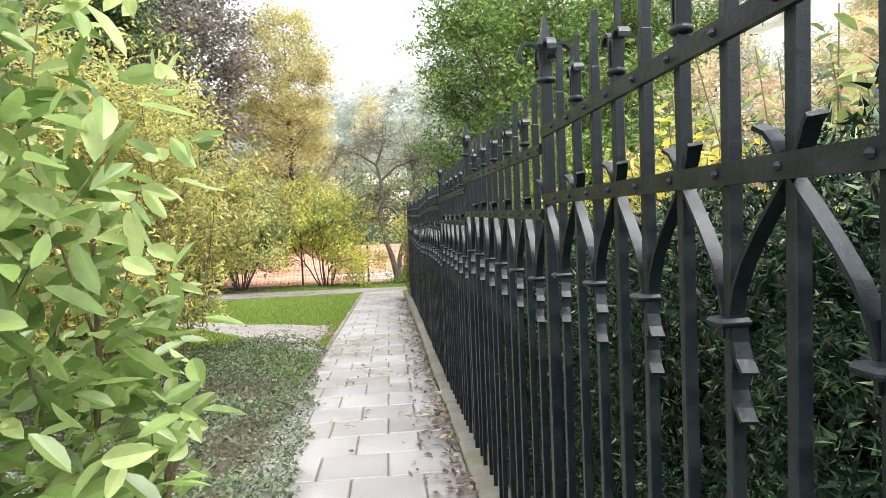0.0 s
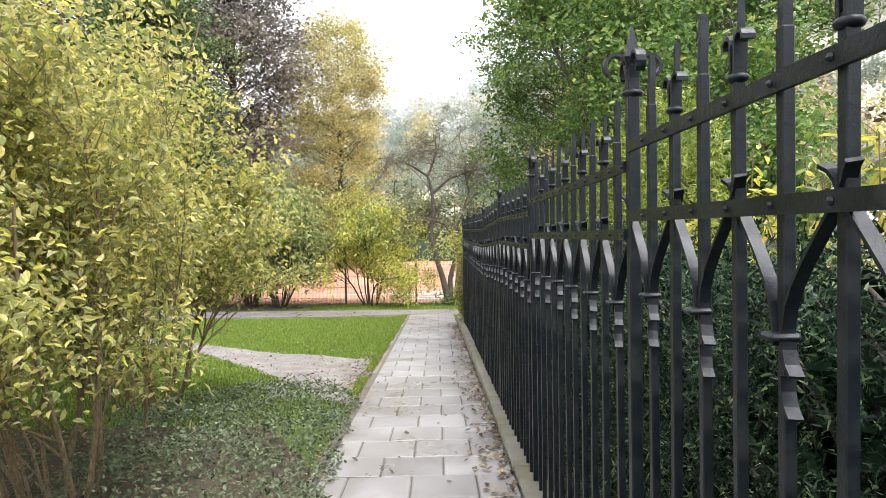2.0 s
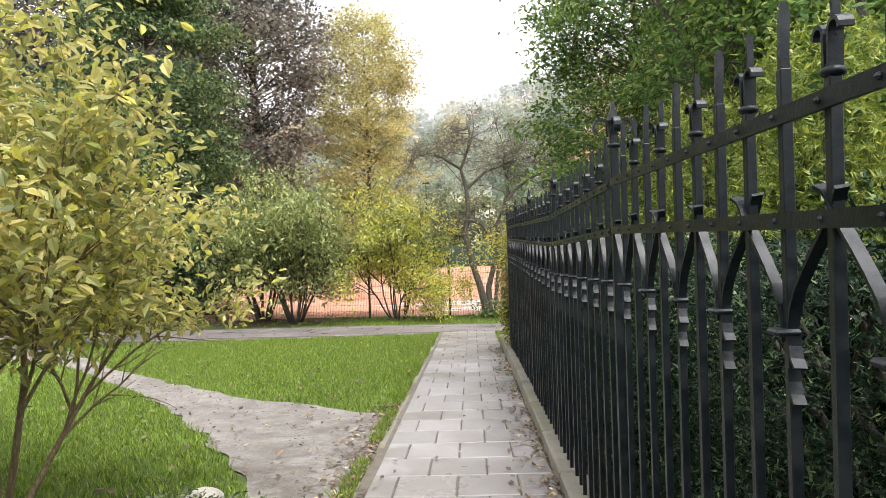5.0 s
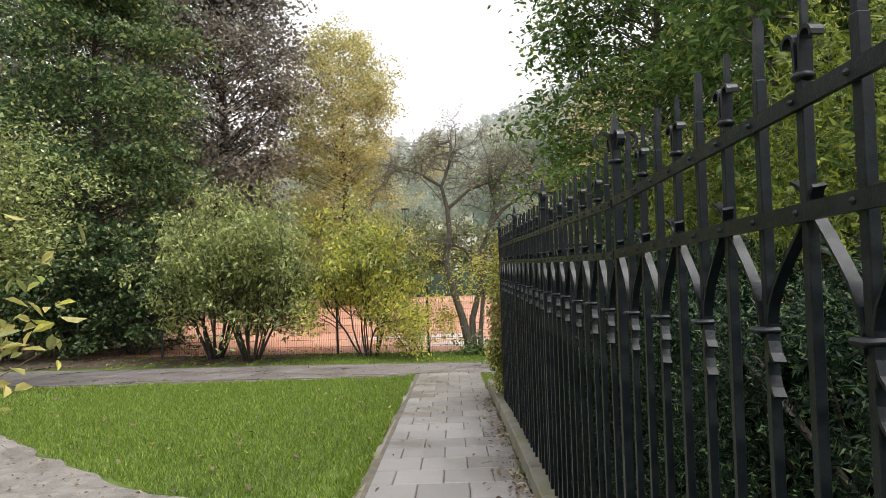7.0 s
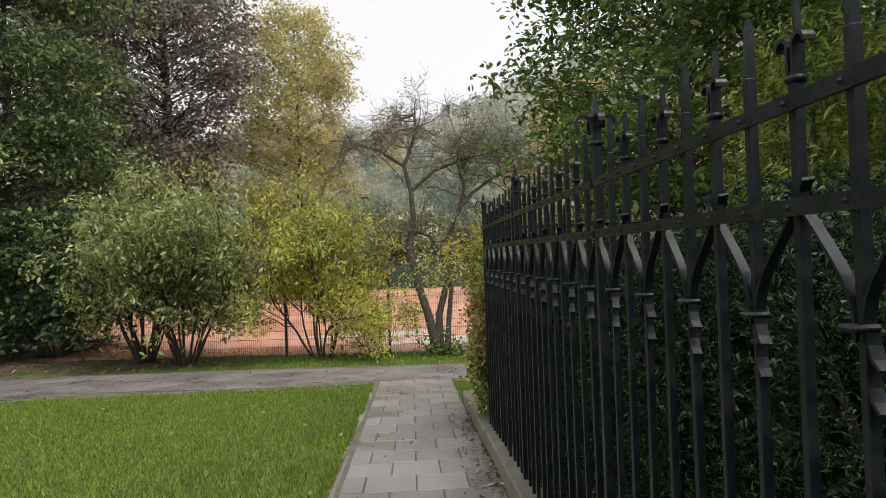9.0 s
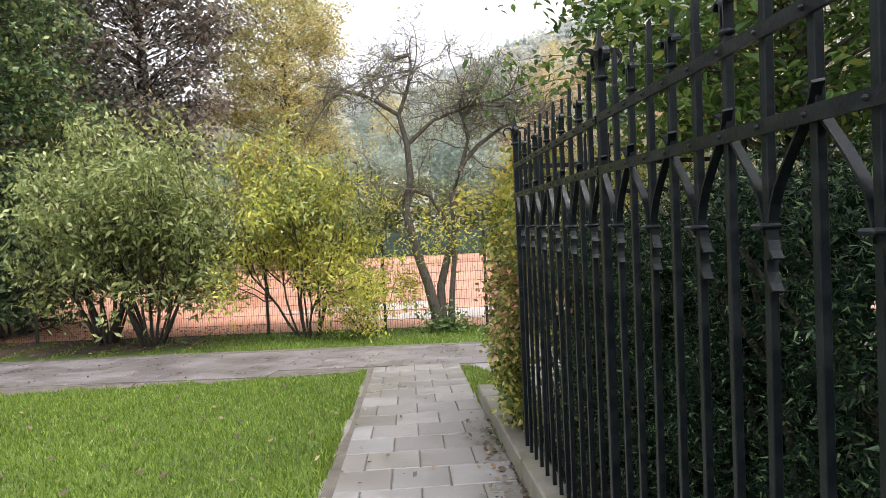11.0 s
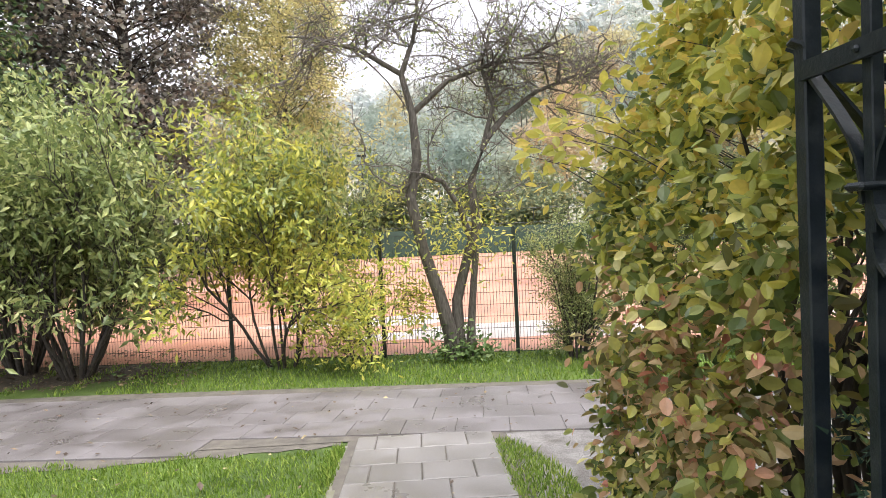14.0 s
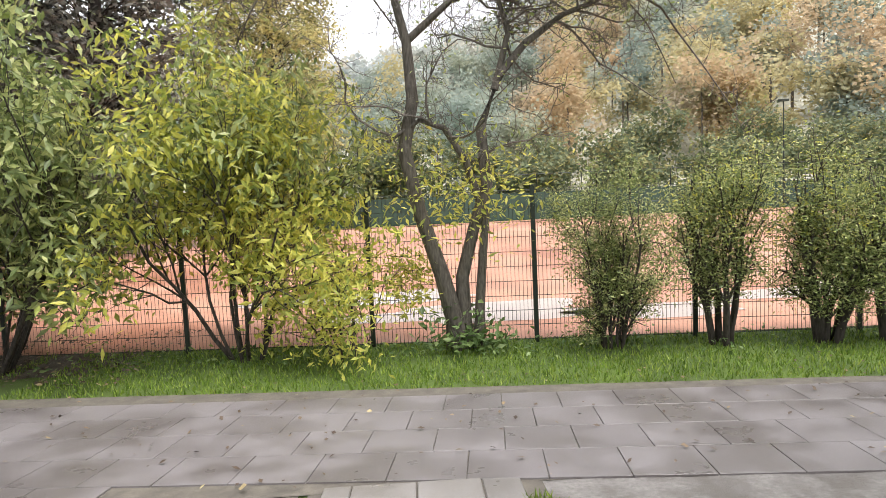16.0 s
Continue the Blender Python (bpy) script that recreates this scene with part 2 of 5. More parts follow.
L_MIST = woodland("ridge_woodland_painted_mist", [(0.35, (0.6, 0.65, 0.63)), (0.55, (0.68, 0.69, 0.62)), (0.68, (0.74, 0.66, 0.52))], 0.07)


# ---- building tools ----
FX, PX, Y0, BAY = 0.455, 0.478, 1.852, 1.887   # rail plane, picket plane, first post, post spacing
rng = np.random.default_rng(7)


def gz(y):
    """Height of the sloping ground, level beyond the cross path."""
    return 0.2625 - 0.05446 * np.minimum(y, 23.1)


def mesh_of(name, verts, faces, material, smooth=False):
    me = bpy.data.meshes.new(name)
    verts, faces = np.asarray(verts, np.float32), np.asarray(faces, np.int32)
    k = faces.shape[1]
    me.vertices.add(len(verts))
    me.vertices.foreach_set("co", verts.ravel())
    me.loops.add(faces.size)
    me.loops.foreach_set("vertex_index", faces.ravel())
    me.polygons.add(len(faces))
    me.polygons.foreach_set("loop_start", np.arange(0, faces.size, k, dtype=np.int32))
    me.polygons.foreach_set("use_smooth", np.full(len(faces), smooth))
    me.update(calc_edges=True)
    me.materials.append(material)
    return me


def bm_mesh(name, bm, material, smooth=False):
    me = bpy.data.meshes.new(name)
    for f in bm.faces:
        f.smooth = smooth
    bm.to_mesh(me)
    bm.free()
    me.materials.append(material)
    return me


def part(name, me, parent, label=""):
    ob = new(name, me)
    ob.parent = parent
    return tagged(ob, label)


def thing(name, label, category, at=(0, 0, 0), group="", kind=""):
    ob = new(name)
    ob.empty_display_size = 0.1
    ob.matrix_world = pose(*at)
    return tagged(ob, label, category, group, kind)


def box(bm, lo, hi, bevel=0.0, turn=None):
    c, s = [(a + b) / 2 for a, b in zip(lo, hi)], [b - a for a, b in zip(lo, hi)]
    m = Matrix.Translation(c) @ (turn or Matrix()) @ Matrix.Diagonal((*s, 1))
    made = bmesh.ops.create_cube(bm, size=1, matrix=m)["verts"]
    if bevel:
        edges = {e for v in made for e in v.link_edges}
        bmesh.ops.bevel(bm, geom=list(edges), offset=bevel, segments=1, affect="EDGES")


def tubes(lines, sides=5):
    """Tapered round limbs along polylines of (points, radii); closed at both ends."""
    V, F, at = [], [], 0
    ang = np.arange(sides) * 2 * math.pi / sides
    ring = np.stack([np.cos(ang), np.sin(ang)], 1)
    for pts, rad in lines:
        pts = np.asarray(pts, float)
        d = np.gradient(pts, axis=0)
        d /= np.linalg.norm(d, axis=1, keepdims=True) + 1e-9
        ref = np.where(np.abs(d[:, 2:3]) > 0.9, [[1.0, 0, 0]], [[0, 0, 1.0]])
        u = np.cross(d, ref)
        u /= np.linalg.norm(u, axis=1, keepdims=True) + 1e-9
        w = np.cross(d, u)
        r = np.asarray(rad)[:, None, None]
        V.append((pts[:, None] + r * (ring[None, :, :1] * u[:, None] + ring[None, :, 1:] * w[:, None])).reshape(-1, 3))
        k = len(pts)
        i, j = np.meshgrid(np.arange(k - 1), np.arange(sides), indexing="ij")
        a, b = at + i * sides + j, at + i * sides + (j + 1) % sides
        F.append(np.stack([a, b, b + sides, a + sides], -1).reshape(-1, 4))
        at += k * sides
    return np.concatenate(V), np.concatenate(F)


def leaves(P, length, width, rng, droop=0.3, fold=0.25, fine=True, out=None):
    """Folded leaves at the points P: fine ones have six corners, plain ones four."""
    n = len(P)
    L = (length * rng.uniform(0.6, 1.25, n))[:, None]
    W = L * width / length
    d = rng.normal(size=(n, 3))
    if out is not None:
        d = d * 0.6 + out
    d[:, 2] = d[:, 2] * 0.6 - droop
    d /= np.linalg.norm(d, axis=1, keepdims=True)
    nn = rng.normal(size=(n, 3)) * 0.6 + [0, 0, 0.8]
    v = np.cross(nn, d)
    v /= np.linalg.norm(v, axis=1, keepdims=True) + 1e-9
    nn = np.cross(d, v)
    if fine == "oval":
        prof = ((0.08, 0.2, 0.1), (0.3, 0.47, 0.35), (0.58, 0.5, 0.36), (0.84, 0.29, 0.2))
        bend = lambda t: -nn * (0.16 * L * t * t)
        side = [[d * t * L + v * (sg * w * W) + nn * (f * fold * W * 1.4) + bend(t) for t, w, f in prof] for sg in (1, -1)]
        o = [0 * d] + side[0] + [d * L + bend(1.0)] + side[1][::-1]
        V = np.stack([P + a for a in o], 1).reshape(-1, 3)
        b = (np.arange(n) * 10)[:, None]
        F = np.concatenate([b + [0, 5, 4, 3, 2, 1], b + [0, 9, 8, 7, 6, 5]])
    elif fine:
        o = [0 * d, d * 0.28 * L + v * 0.42 * W + nn * fold * W * 0.4, d * 0.66 * L + v * 0.4 * W + nn * fold * W * 0.3,
             d * L - nn * 0.18 * L, d * 0.66 * L - v * 0.4 * W + nn * fold * W * 0.3, d * 0.28 * L - v * 0.42 * W + nn * fold * W * 0.4]
        V = np.stack([P + a for a in o], 1).reshape(-1, 3)
        b = (np.arange(n) * 6)[:, None]
        F = np.concatenate([b + [0, 3, 2, 1], b + [0, 5, 4, 3]])
    else:
        o = [0 * d, d * 0.45 * L + v * 0.5 * W + nn * fold * W * 0.4, d * L, d * 0.45 * L - v * 0.5 * W + nn * fold * W * 0.4]
        V = np.stack([P + a for a in o], 1).reshape(-1, 3)
        b = (np.arange(n) * 4)[:, None]
        F = np.concatenate([b + [0, 2, 1], b + [0, 3, 2]])
    return V, F


def grow(rng, base, stems, height, spread, levels=3, radius=0.03, kids=4, wander=0.12, lean=(0, 0), droop=0.0, first=0.25):
    """Branching limbs from one base. Gives polylines of limbs and the twig points that bear leaves."""
    lines, twigs, owner = [], [], []

    def limb(p, d, length, r, level, stem):
        k = 6 if level == 0 else 5
        pts, dirs, q, w = [np.array(p)], [], np.array(p, float), np.array(d, float)
        for i in range(k):
            w = w + rng.normal(size=3) * wander
            w[2] += (0.06 if level == 0 else -droop)
            w /= np.linalg.norm(w)
            q = q + w * length / k
            pts.append(q.copy())
            dirs.append(w.copy())
        rad = np.linspace(r, r * (0.45 if level < levels - 1 else 0.25), k + 1)
        lines.append((np.array(pts), rad))
        owner.append(stem)
        if level == levels - 1:
            twigs.extend(pts[1:])
            return
        twigs.extend(pts[-2:])
        for c in range(kids):
            s = rng.uniform(first if level == 0 else 0.2, 1.0)
            i = min(int(s * k), k - 1)
            a = rng.normal(size=3)
            a -= a @ dirs[i] * dirs[i]
            a /= np.linalg.norm(a) + 1e-9
            nd = dirs[i] * rng.uniform(0.5, 0.9) + a * rng.uniform(0.5, 0.9)
            nd[2] += 0.15
            limb(pts[i] + (pts[i + 1] - pts[i]) * (s * k - i if s < 1 else 1), nd / np.linalg.norm(nd), length * rng.uniform(0.42, 0.68), rad[i] * 0.6, level + 1, stem)

    for s in range(stems):
        a = 2 * math.pi * (s + rng.uniform(0, 0.7)) / stems
        out = spread * rng.uniform(0.35, 1.0)
        d = np.array([math.cos(a) * out + lean[0], math.sin(a) * out + lean[1], 1.0])
        b = np.array(base) + [math.cos(a) * 0.07 * min(stems, 4), math.sin(a) * 0.07 * min(stems, 4), -0.06]
        limb(b, d / np.linalg.norm(d), height * rng.uniform(0.62, 0.85), radius * rng.uniform(0.6, 1.1), 0, s)
    return lines, np.array(twigs), owner


def plant(name, label, category, base, stems, height, spread, n, leaf, bark, size, seed, levels=3, radius=0.03, kids=4, scatter=0.12,
          droop=0.3, fine=True, lean=(0, 0), group="", clip=None, bow=0.0, first=0.25, width=0.55, crown="crown", extra=None, sides=5, wander=0.12, size_to=None, clump=28, floor=0.12, flat=0.75):
    """A shrub or tree: limbs grown from its base and a crown of single leaves round the twigs."""
    r = np.random.default_rng(seed)
    base = (base[0], base[1], float(gz(base[1])))
    top = thing(name, label, category, base, group)
    lines, tw, owner = grow(r, (0, 0, 0), stems, height, spread, levels, radius, kids, wander, lean, bow, first)
    if size_to:
        k = np.array([size_to[0] / np.percentile(np.hypot(tw[:, 0], tw[:, 1]), 96)] * 2 + [size_to[1] / np.percentile(tw[:, 2], 99.5)])
        lines, tw = [(p * k, q) for p, q in lines], tw * k
    if clip is not None:
        ok = [bool(clip(p + base).all()) for p, q in lines]
        lines, owner = [l for l, o in zip(lines, ok) if o], [w for w, o in zip(owner, ok) if o]
        tw = tw[clip(tw + base)]
    for s in sorted(set(owner)):
        part("trunk" if stems < 4 else "stem", mesh_of("limbs", *tubes([l for l, w in zip(lines, owner) if w == s], sides), bark, True), top)
    spots = tw[r.integers(0, len(tw), max(40, n // clump))]
    P = spots[r.integers(0, len(spots), n)] + r.normal(size=(n, 3)) * scatter * [1, 1, flat]
    if clip is not None:
        P = P[clip(P + base)]
    P = P[P[:, 2] > floor]
    part(crown, mesh_of("crown", *leaves(P, size, size * width, r, droop, 0.25, fine), leaf), top)
    if extra:
        for m, k, lo, hi in extra:
            Q = tw[(tw[:, 2] >= lo) & (tw[:, 2] <= hi)]
            if len(Q):
                Q = Q[r.integers(0, len(Q), k)] + r.normal(size=(k, 3)) * scatter
                if clip is not None:
                    Q = Q[clip(Q + base)]
                part("foliage", mesh_of("foliage", *leaves(Q, size, size * width, r, droop, 0.25, fine), m), top)
    return top


def crowned(name, label, base, height, low, radius, clumps, n, leaf, bark, size, seed, peak=0.4, flat=0.6, hang=0.0, spread=0.6, girth=0.25, group="", width=0.65, droop=0.3, lean=0.0, extra=None, fine=False):
    """A tall tree: a trunk, a limb out to every clump of its crown, and leaves round the clumps and their twigs."""
    r = np.random.default_rng(seed)
    base = (base[0], base[1], float(gz(base[1])))
    top = thing(name, label, "tree", base, group)
    t = r.random(clumps)
    prof = np.where(t < peak, 0.35 + 0.65 * (t / peak) ** 0.7, np.sqrt(np.clip(1 - ((t - peak) / (1 - peak)) ** 2, 0.02, 1)) ** (1.0 + lean))
    a = r.uniform(0, 2 * math.pi, clumps)
    bumpy = np.array([1 + 0.3 * noise.noise((2 * math.cos(q), 2 * math.sin(q), 5 * w + seed)) for q, w in zip(a, t)])
    rad = radius * prof * bumpy * np.sqrt(r.uniform(0.2, 1, clumps))
    C = np.stack([rad * np.cos(a), rad * np.sin(a), low + (height - low) * t], 1)
    k = 9
    hz = np.linspace(-0.1, height * 0.94, k)
    axis = np.stack([np.cumsum(r.normal(size=k)) * height * 0.006, np.cumsum(r.normal(size=k)) * height * 0.006, hz], 1)
    axis[0, :2] = 0
    lines = [(axis, np.linspace(girth, girth * 0.1, k))]
    at = lambda z: np.array([np.interp(z, hz, axis[:, 0]), np.interp(z, hz, axis[:, 1]), z])
    spots = [C]
    for c, q in zip(C, rad):
        foot = at(max(low * 0.7, c[2] - q * (0.5 - hang)))
        mid = foot + (c - foot) * 0.55 + r.normal(size=3) * q * 0.06 + [0, 0, q * (0.06 + hang * 0.3)]
        g = girth * (0.05 + 0.13 * (1 - c[2] / height))
        lines.append(([foot, mid, c], [g, g * 0.6, g * 0.25]))
        ends = c + r.normal(size=(4, 3)) * spread * [1, 1, flat]
        for e in ends:
            lines.append(([mid + (c - mid) * 0.7, (c + e) / 2 + [0, 0, spread * 0.1], e], [g * 0.3, g * 0.2, g * 0.1]))
        spots.append(ends)
    part("trunk", mesh_of("limbs", *tubes(lines, 5), bark, True), top)
    spots = np.concatenate(spots)

    def sprayed(m):
        off = r.normal(size=(m, 3)) * spread * 0.55 * [1, 1, flat]
        P = spots[r.integers(0, len(spots), m)] + off
        P[:, 2] -= hang * (off[:, 0] ** 2 + off[:, 1] ** 2) / spread
        return P[P[:, 2] > 0.1]

    part("crown", mesh_of("crown", *leaves(sprayed(n), size, size * width, r, droop, 0.25, fine), leaf), top)
    if extra:
        part("foliage", mesh_of("foliage", *leaves(sprayed(extra[1]), size, size * width, r, droop, 0.25, False), extra[0]), top)
    return top


# ---- ground and paving ----
def sheet(name, xs, ys, material, lift=0.0, zf=None):
    X, Y = np.meshgrid(xs, ys)
    Z = (zf(X, Y) if zf else gz(Y)) + lift
    V = np.stack([X, Y, Z], -1).reshape(-1, 3)
    k = len(xs)
    i, j = np.meshgrid(np.arange(len(ys) - 1), np.arange(k - 1), indexing="ij")
    a = i * k + j
    F = np.stack([a, a + 1, a + k + 1, a + k], -1).reshape(-1, 4)
    return mesh_of(name, V, F, material, True)


def band(name, left, right, material, lift, wobble=0.05, seed=1, n=4, m=60, rough=0.0):
    """A strip of ground between two polylines, with a ragged outline."""
    left, right = np.array(left, float), np.array(right, float)
    t = np.linspace(0, 1, m)

    def along(line):
        d = np.concatenate([[0], np.cumsum(np.hypot(*np.diff(line, axis=0).T))])
        return d / d[-1]

    def ragged(shift):
        return wobble * 2 * np.array([[noise.noise((q * 45, shift, c)) for c in (0.3, 5.7)] for q in t])

    at = along(left)
    l = np.stack([np.interp(t, at, left[:, c]) for c in (0, 1)], 1) + ragged(seed)
    at = along(right)
    q = np.stack([np.interp(t, at, right[:, c]) for c in (0, 1)], 1) + ragged(seed + 0.5)
    s = np.linspace(0, 1, n + 1)[None, :, None]
    G = l[:, None] * (1 - s) + q[:, None] * s
    Z = gz(G[..., 1]) + lift
    if rough:
        Z = Z + np.array([[rough * max(0.0, 0.5 + noise.noise((p[0] * 2.5, p[1] * 2.5, seed)) + 0.6 * noise.noise((p[0] * 6, p[1] * 6, seed))) for p in row] for row in G])
    V = np.concatenate([G, Z[..., None]], -1).reshape(-1, 3)
    i, j = np.meshgrid(np.arange(m - 1), np.arange(n), indexing="ij")
    a = i * (n + 1) + j
    return mesh_of(name, V, np.stack([a, a + 1, a + n + 2, a + n + 1], -1).reshape(-1, 4), material, True)


ys = np.concatenate([np.linspace(-60, -4, 8), np.linspace(-3, 23.1, 60), np.linspace(24, 60, 12), np.array([90, 150, 300, 700])])
xs = np.concatenate([[-500, -150, -60, -30], np.linspace(-15, 12, 28), [20, 40, 80, 200, 500]])
tagged(new("ground", sheet("ground", xs, ys, M_TURF)), "mown green lawn sloping gently down to the court", "lawn", kind="structure")

LOWER = [(-13.0, 20.6), (-9.1, 16.64), (-7.54, 15.95), (-4.23, 12.59), (-2.51, 10.45), (-1.95, 9.5), (-1.55, 8.8), (-0.92, 8.0)]
UPPER = [(-13.0, 22.4), (-10.06, 19.55), (-5.96, 14.99), (-3.91, 13.13), (-2.47, 11.95), (-1.46, 11.36), (-0.92, 11.1)]
tagged(new("trodden_track", band("track", LOWER, UPPER, M_EARTH, 0.006, 0.05, 3, 40, 320, 0.012)), "trodden wet bare-earth track cutting across the lawn", "track", kind="structure")
tagged(new("planting_bed", band("bed", [(-7.5, -3), (-6.6, 3), (-5.6, 6), (-4.4, 7.3)], [(-0.92, -3), (-0.92, 3), (-0.92, 6), (-1.5, 7.3)], M_SOIL, 0.006, 0.06, 4)),
       "dark leaf-strewn soil bed under the shrubs", "bed", kind="structure")
tagged(new("hedge_bed", band("bed", [(0.5, -3), (0.5, 6), (0.5, 17.3)], [(9, -3), (9, 6), (3.5, 17.3)], M_SOIL, 0.006, 0.02, 5)),
       "dark soil bed under the clipped hedge", "bed", kind="structure")
tagged(new("worn_verge", band("verge", [(-9, 19.25), (-5, 19.3), (-3, 19.3), (-0.95, 19.5)], [(-9, 19.8), (-5, 19.75), (-3, 19.75), (-0.95, 19.75)], M_JOINT, 0.007, 0.06, 6)),
       "muddy worn edge between lawn and paving", "verge", kind="structure")
tagged(new("worn_corner", band("corner", [(0.36, 17.2), (0.36, 18.4), (0.36, 19.9)], [(5.0, 17.0), (5.0, 18.0), (5.0, 19.6)], M_EARTH, 0.006, 0.02, 8, 50, 60, 0.006)),
       "muddy worn corner beside the hedge end", "verge", kind="structure")
tagged(new("shrub_bed", band("bed", [(-14, 23.4), (-6, 23.3), (-4.3, 23.6)], [(-14, 29), (-6, 26), (-3.9, 24.6)], M_SOIL, 0.006, 0.1, 9)),
       "bare dark soil under the shrubs by the fence", "bed", kind="structure")


def court_y(x):
    return 24.12 - 0.1 * x


pts_near = [(-16, court_y(-16) + 0.15), (0, court_y(0) + 0.15), (34, court_y(30) + 0.15)]
tagged(new("clay_court", band("court", pts_near, [(-16, 58), (0, 58), (34, 58)], M_CLAY, 0.012, 0.0, 10, 12)), "wet red clay tennis court behind the wire fence", "tennis court", kind="structure")


def puddle(cx, cy, rx, ry, seed):
    r = np.random.default_rng(seed)
    a = np.linspace(0, 2 * math.pi, 40, endpoint=False)
    k = 1 + 0.18 * np.sin(3 * a + r.uniform(0, 6)) + 0.12 * np.sin(5 * a + r.uniform(0, 6)) + 0.07 * np.sin(9 * a + r.uniform(0, 6))
    V = np.stack([cx + rx * k * np.cos(a), cy + ry * k * np.sin(a), np.full(40, gz(30.0) + 0.018)], 1)
    me = bpy.data.meshes.new("puddle")
    me.from_pydata(V.tolist(), [], [list(range(40))])
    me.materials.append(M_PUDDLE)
    tagged(new("puddle", me), "shallow rain puddle on the red clay, sky reflection put into its colour", "puddle", "puddles on the court", "structure")


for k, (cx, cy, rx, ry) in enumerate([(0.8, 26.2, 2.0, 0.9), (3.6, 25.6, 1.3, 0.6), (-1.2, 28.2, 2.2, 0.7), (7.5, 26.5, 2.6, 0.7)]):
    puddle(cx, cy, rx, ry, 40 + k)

# kerb and edging: stones end to end
def kerb_top(y):
    return gz(y) + float(np.interp(y, [5, 13, 17.4], [0.05, 0.19, 0.16]))


kerb = tagged(new("kerb"), "weathered concrete kerb under the iron fence", "kerb", kind="structure")
edging = tagged(new("path_edging"), "narrow pale concrete edging beside the slabs", "edging", kind="structure")
tilt = Matrix.Rotation(-math.atan(0.05446), 4, "X")


def stone(name, x0, x1, y0, y1, z_top, depth, parent, material, slope):
    bm = bmesh.new()
    box(bm, (x0, y0, -depth), (x1, y1, 0), 0.012)
    for v in bm.verts:
        v.co.z += z_top + slope * (v.co.y - y0) + random.uniform(-0.002, 0.002)
    part(name, bm_mesh(name, bm, material), parent)


for k in range(21):
    y0 = -3.0 + k * 0.988
    y1 = y0 + 0.978
    s = (kerb_top(y1) - kerb_top(y0)) / (y1 - y0)
    stone("kerbstone", 0.38 + random.uniform(-0.004, 0.004), 0.55, y0, min(y1, 17.33), float(kerb_top(y0)), 0.6, kerb, M_KERB, s)
for k in range(23):
    y0 = -3.0 + k * 0.99
    y1 = min(y0 + 0.982, 19.5)
    x = -0.865 - 0.02 * float(np.clip(y0 / 15, 0, 1))
    stone("edging_stone", x - 0.04, x + 0.035, y0, y1, float(gz(y0)) + 0.012, 0.2, edging, M_KERB, -0.05446)

bed = tagged(new("pavement", sheet("path_bed", np.linspace(-0.9, 0.5, 3), np.linspace(-3, 19.62, 30), M_JOINT, 0.012)), "garden path of wet grey concrete slabs", "path", kind="structure")


def slab_mesh(w, l, material, t=0.05, worn=0.006):
    bm = bmesh.new()
    box(bm, (-w / 2, -l / 2, -t), (w / 2, l / 2, 0), worn)
    return bm_mesh("slab", bm, material)


SLABS = {}
ROW, WIDE = 0.4065, 0.392
for k in range(-27, 29):
    y = 7.906 + ROW * (k + 0.5)
    if y > 19.5:
        break
    cuts = [-0.82, -0.645, -0.253, 0.139, 0.378] if k % 2 == 0 else [-0.82, -0.449, -0.057, 0.335, 0.378]
    if k % 2:
        cuts.pop(-2)
    for a, b in zip(cuts, cuts[1:]):
        w = round(b - a - 0.009, 3)
        key = (w, y > 15.6 + random.uniform(-0.8, 0.8))
        if key not in SLABS:
            SLABS[key] = slab_mesh(w, ROW - 0.009, M_SLAB_END if key[1] else M_SLAB)
        me = SLABS[key]
        ob = part("slab", me, bed)
        ob.matrix_world = Matrix.Translation(((a + b) / 2, y, gz(y) + 0.024 + random.uniform(-0.003, 0.003))) @ tilt @ pose(0, 0, 0, random.uniform(-0.35, 0.35), random.uniform(-0.5, 0.5), random.uniform(-0.25, 0.25))

# cross path: larger worn slabs, laid at a slight turn
cross = tagged(new("cross_path", band("cross_bed", [(-16, 19.7), (0, 19.62), (4, 19.55), (16, 17.6)], [(-16, 23.3), (-4.5, 22.6), (4, 21.5), (16, 19.7)], M_JOINT, 0.012, 0.0, 11)),
               "broad path of worn brownish grey paving slabs", "path", kind="structure")
BIG = slab_mesh(0.494, 0.494, M_SLAB2, 0.05, 0.002)
turn_c = radians(-6.5)
c, s = math.cos(turn_c), math.sin(turn_c)
spare = []
for row in range(-1, 8):
    for col in range(-34, 32):
        u, v = (col + 0.5 * (row % 2)) * 0.5, 0.25 + row * 0.5
        x, y = -1 + u * c - v * s, 19.3 + u * s + v * c
        far = float(np.interp(x, [-16, -4.5, 4, 16], [23.3, 22.6, 21.5, 19.7]))
        near = float(np.interp(x, [-16, 0, 4, 16], [19.7, 19.62, 19.55, 17.6]))
        if y < near + 0.04 or y > far - 0.2:
            continue
        m = Matrix.Translation((x, y, gz(y) + 0.024 + random.uniform(-0.0006, 0.0006))) @ tilt @ pose(0, 0, 0, random.uniform(-0.06, 0.06), random.uniform(-0.1, 0.1), math.degrees(turn_c) + random.uniform(-0.5, 0.5))
        if -8.5 < x < 7.0:
            ob = part("slab", BIG, cross)
            ob.matrix_world = m
        else:
            spare.append(m)
bm = bmesh.new()
for m in spare:
    bmesh.ops.create_cube(bm, size=1, matrix=m @ Matrix.Translation((0, 0, -0.025)) @ Matrix.Diagonal((0.49, 0.49, 0.05, 1)))
tagged(part("far_slabs", bm_mesh("far_slabs", bm, M_SLAB2), cross), kind="stuff")


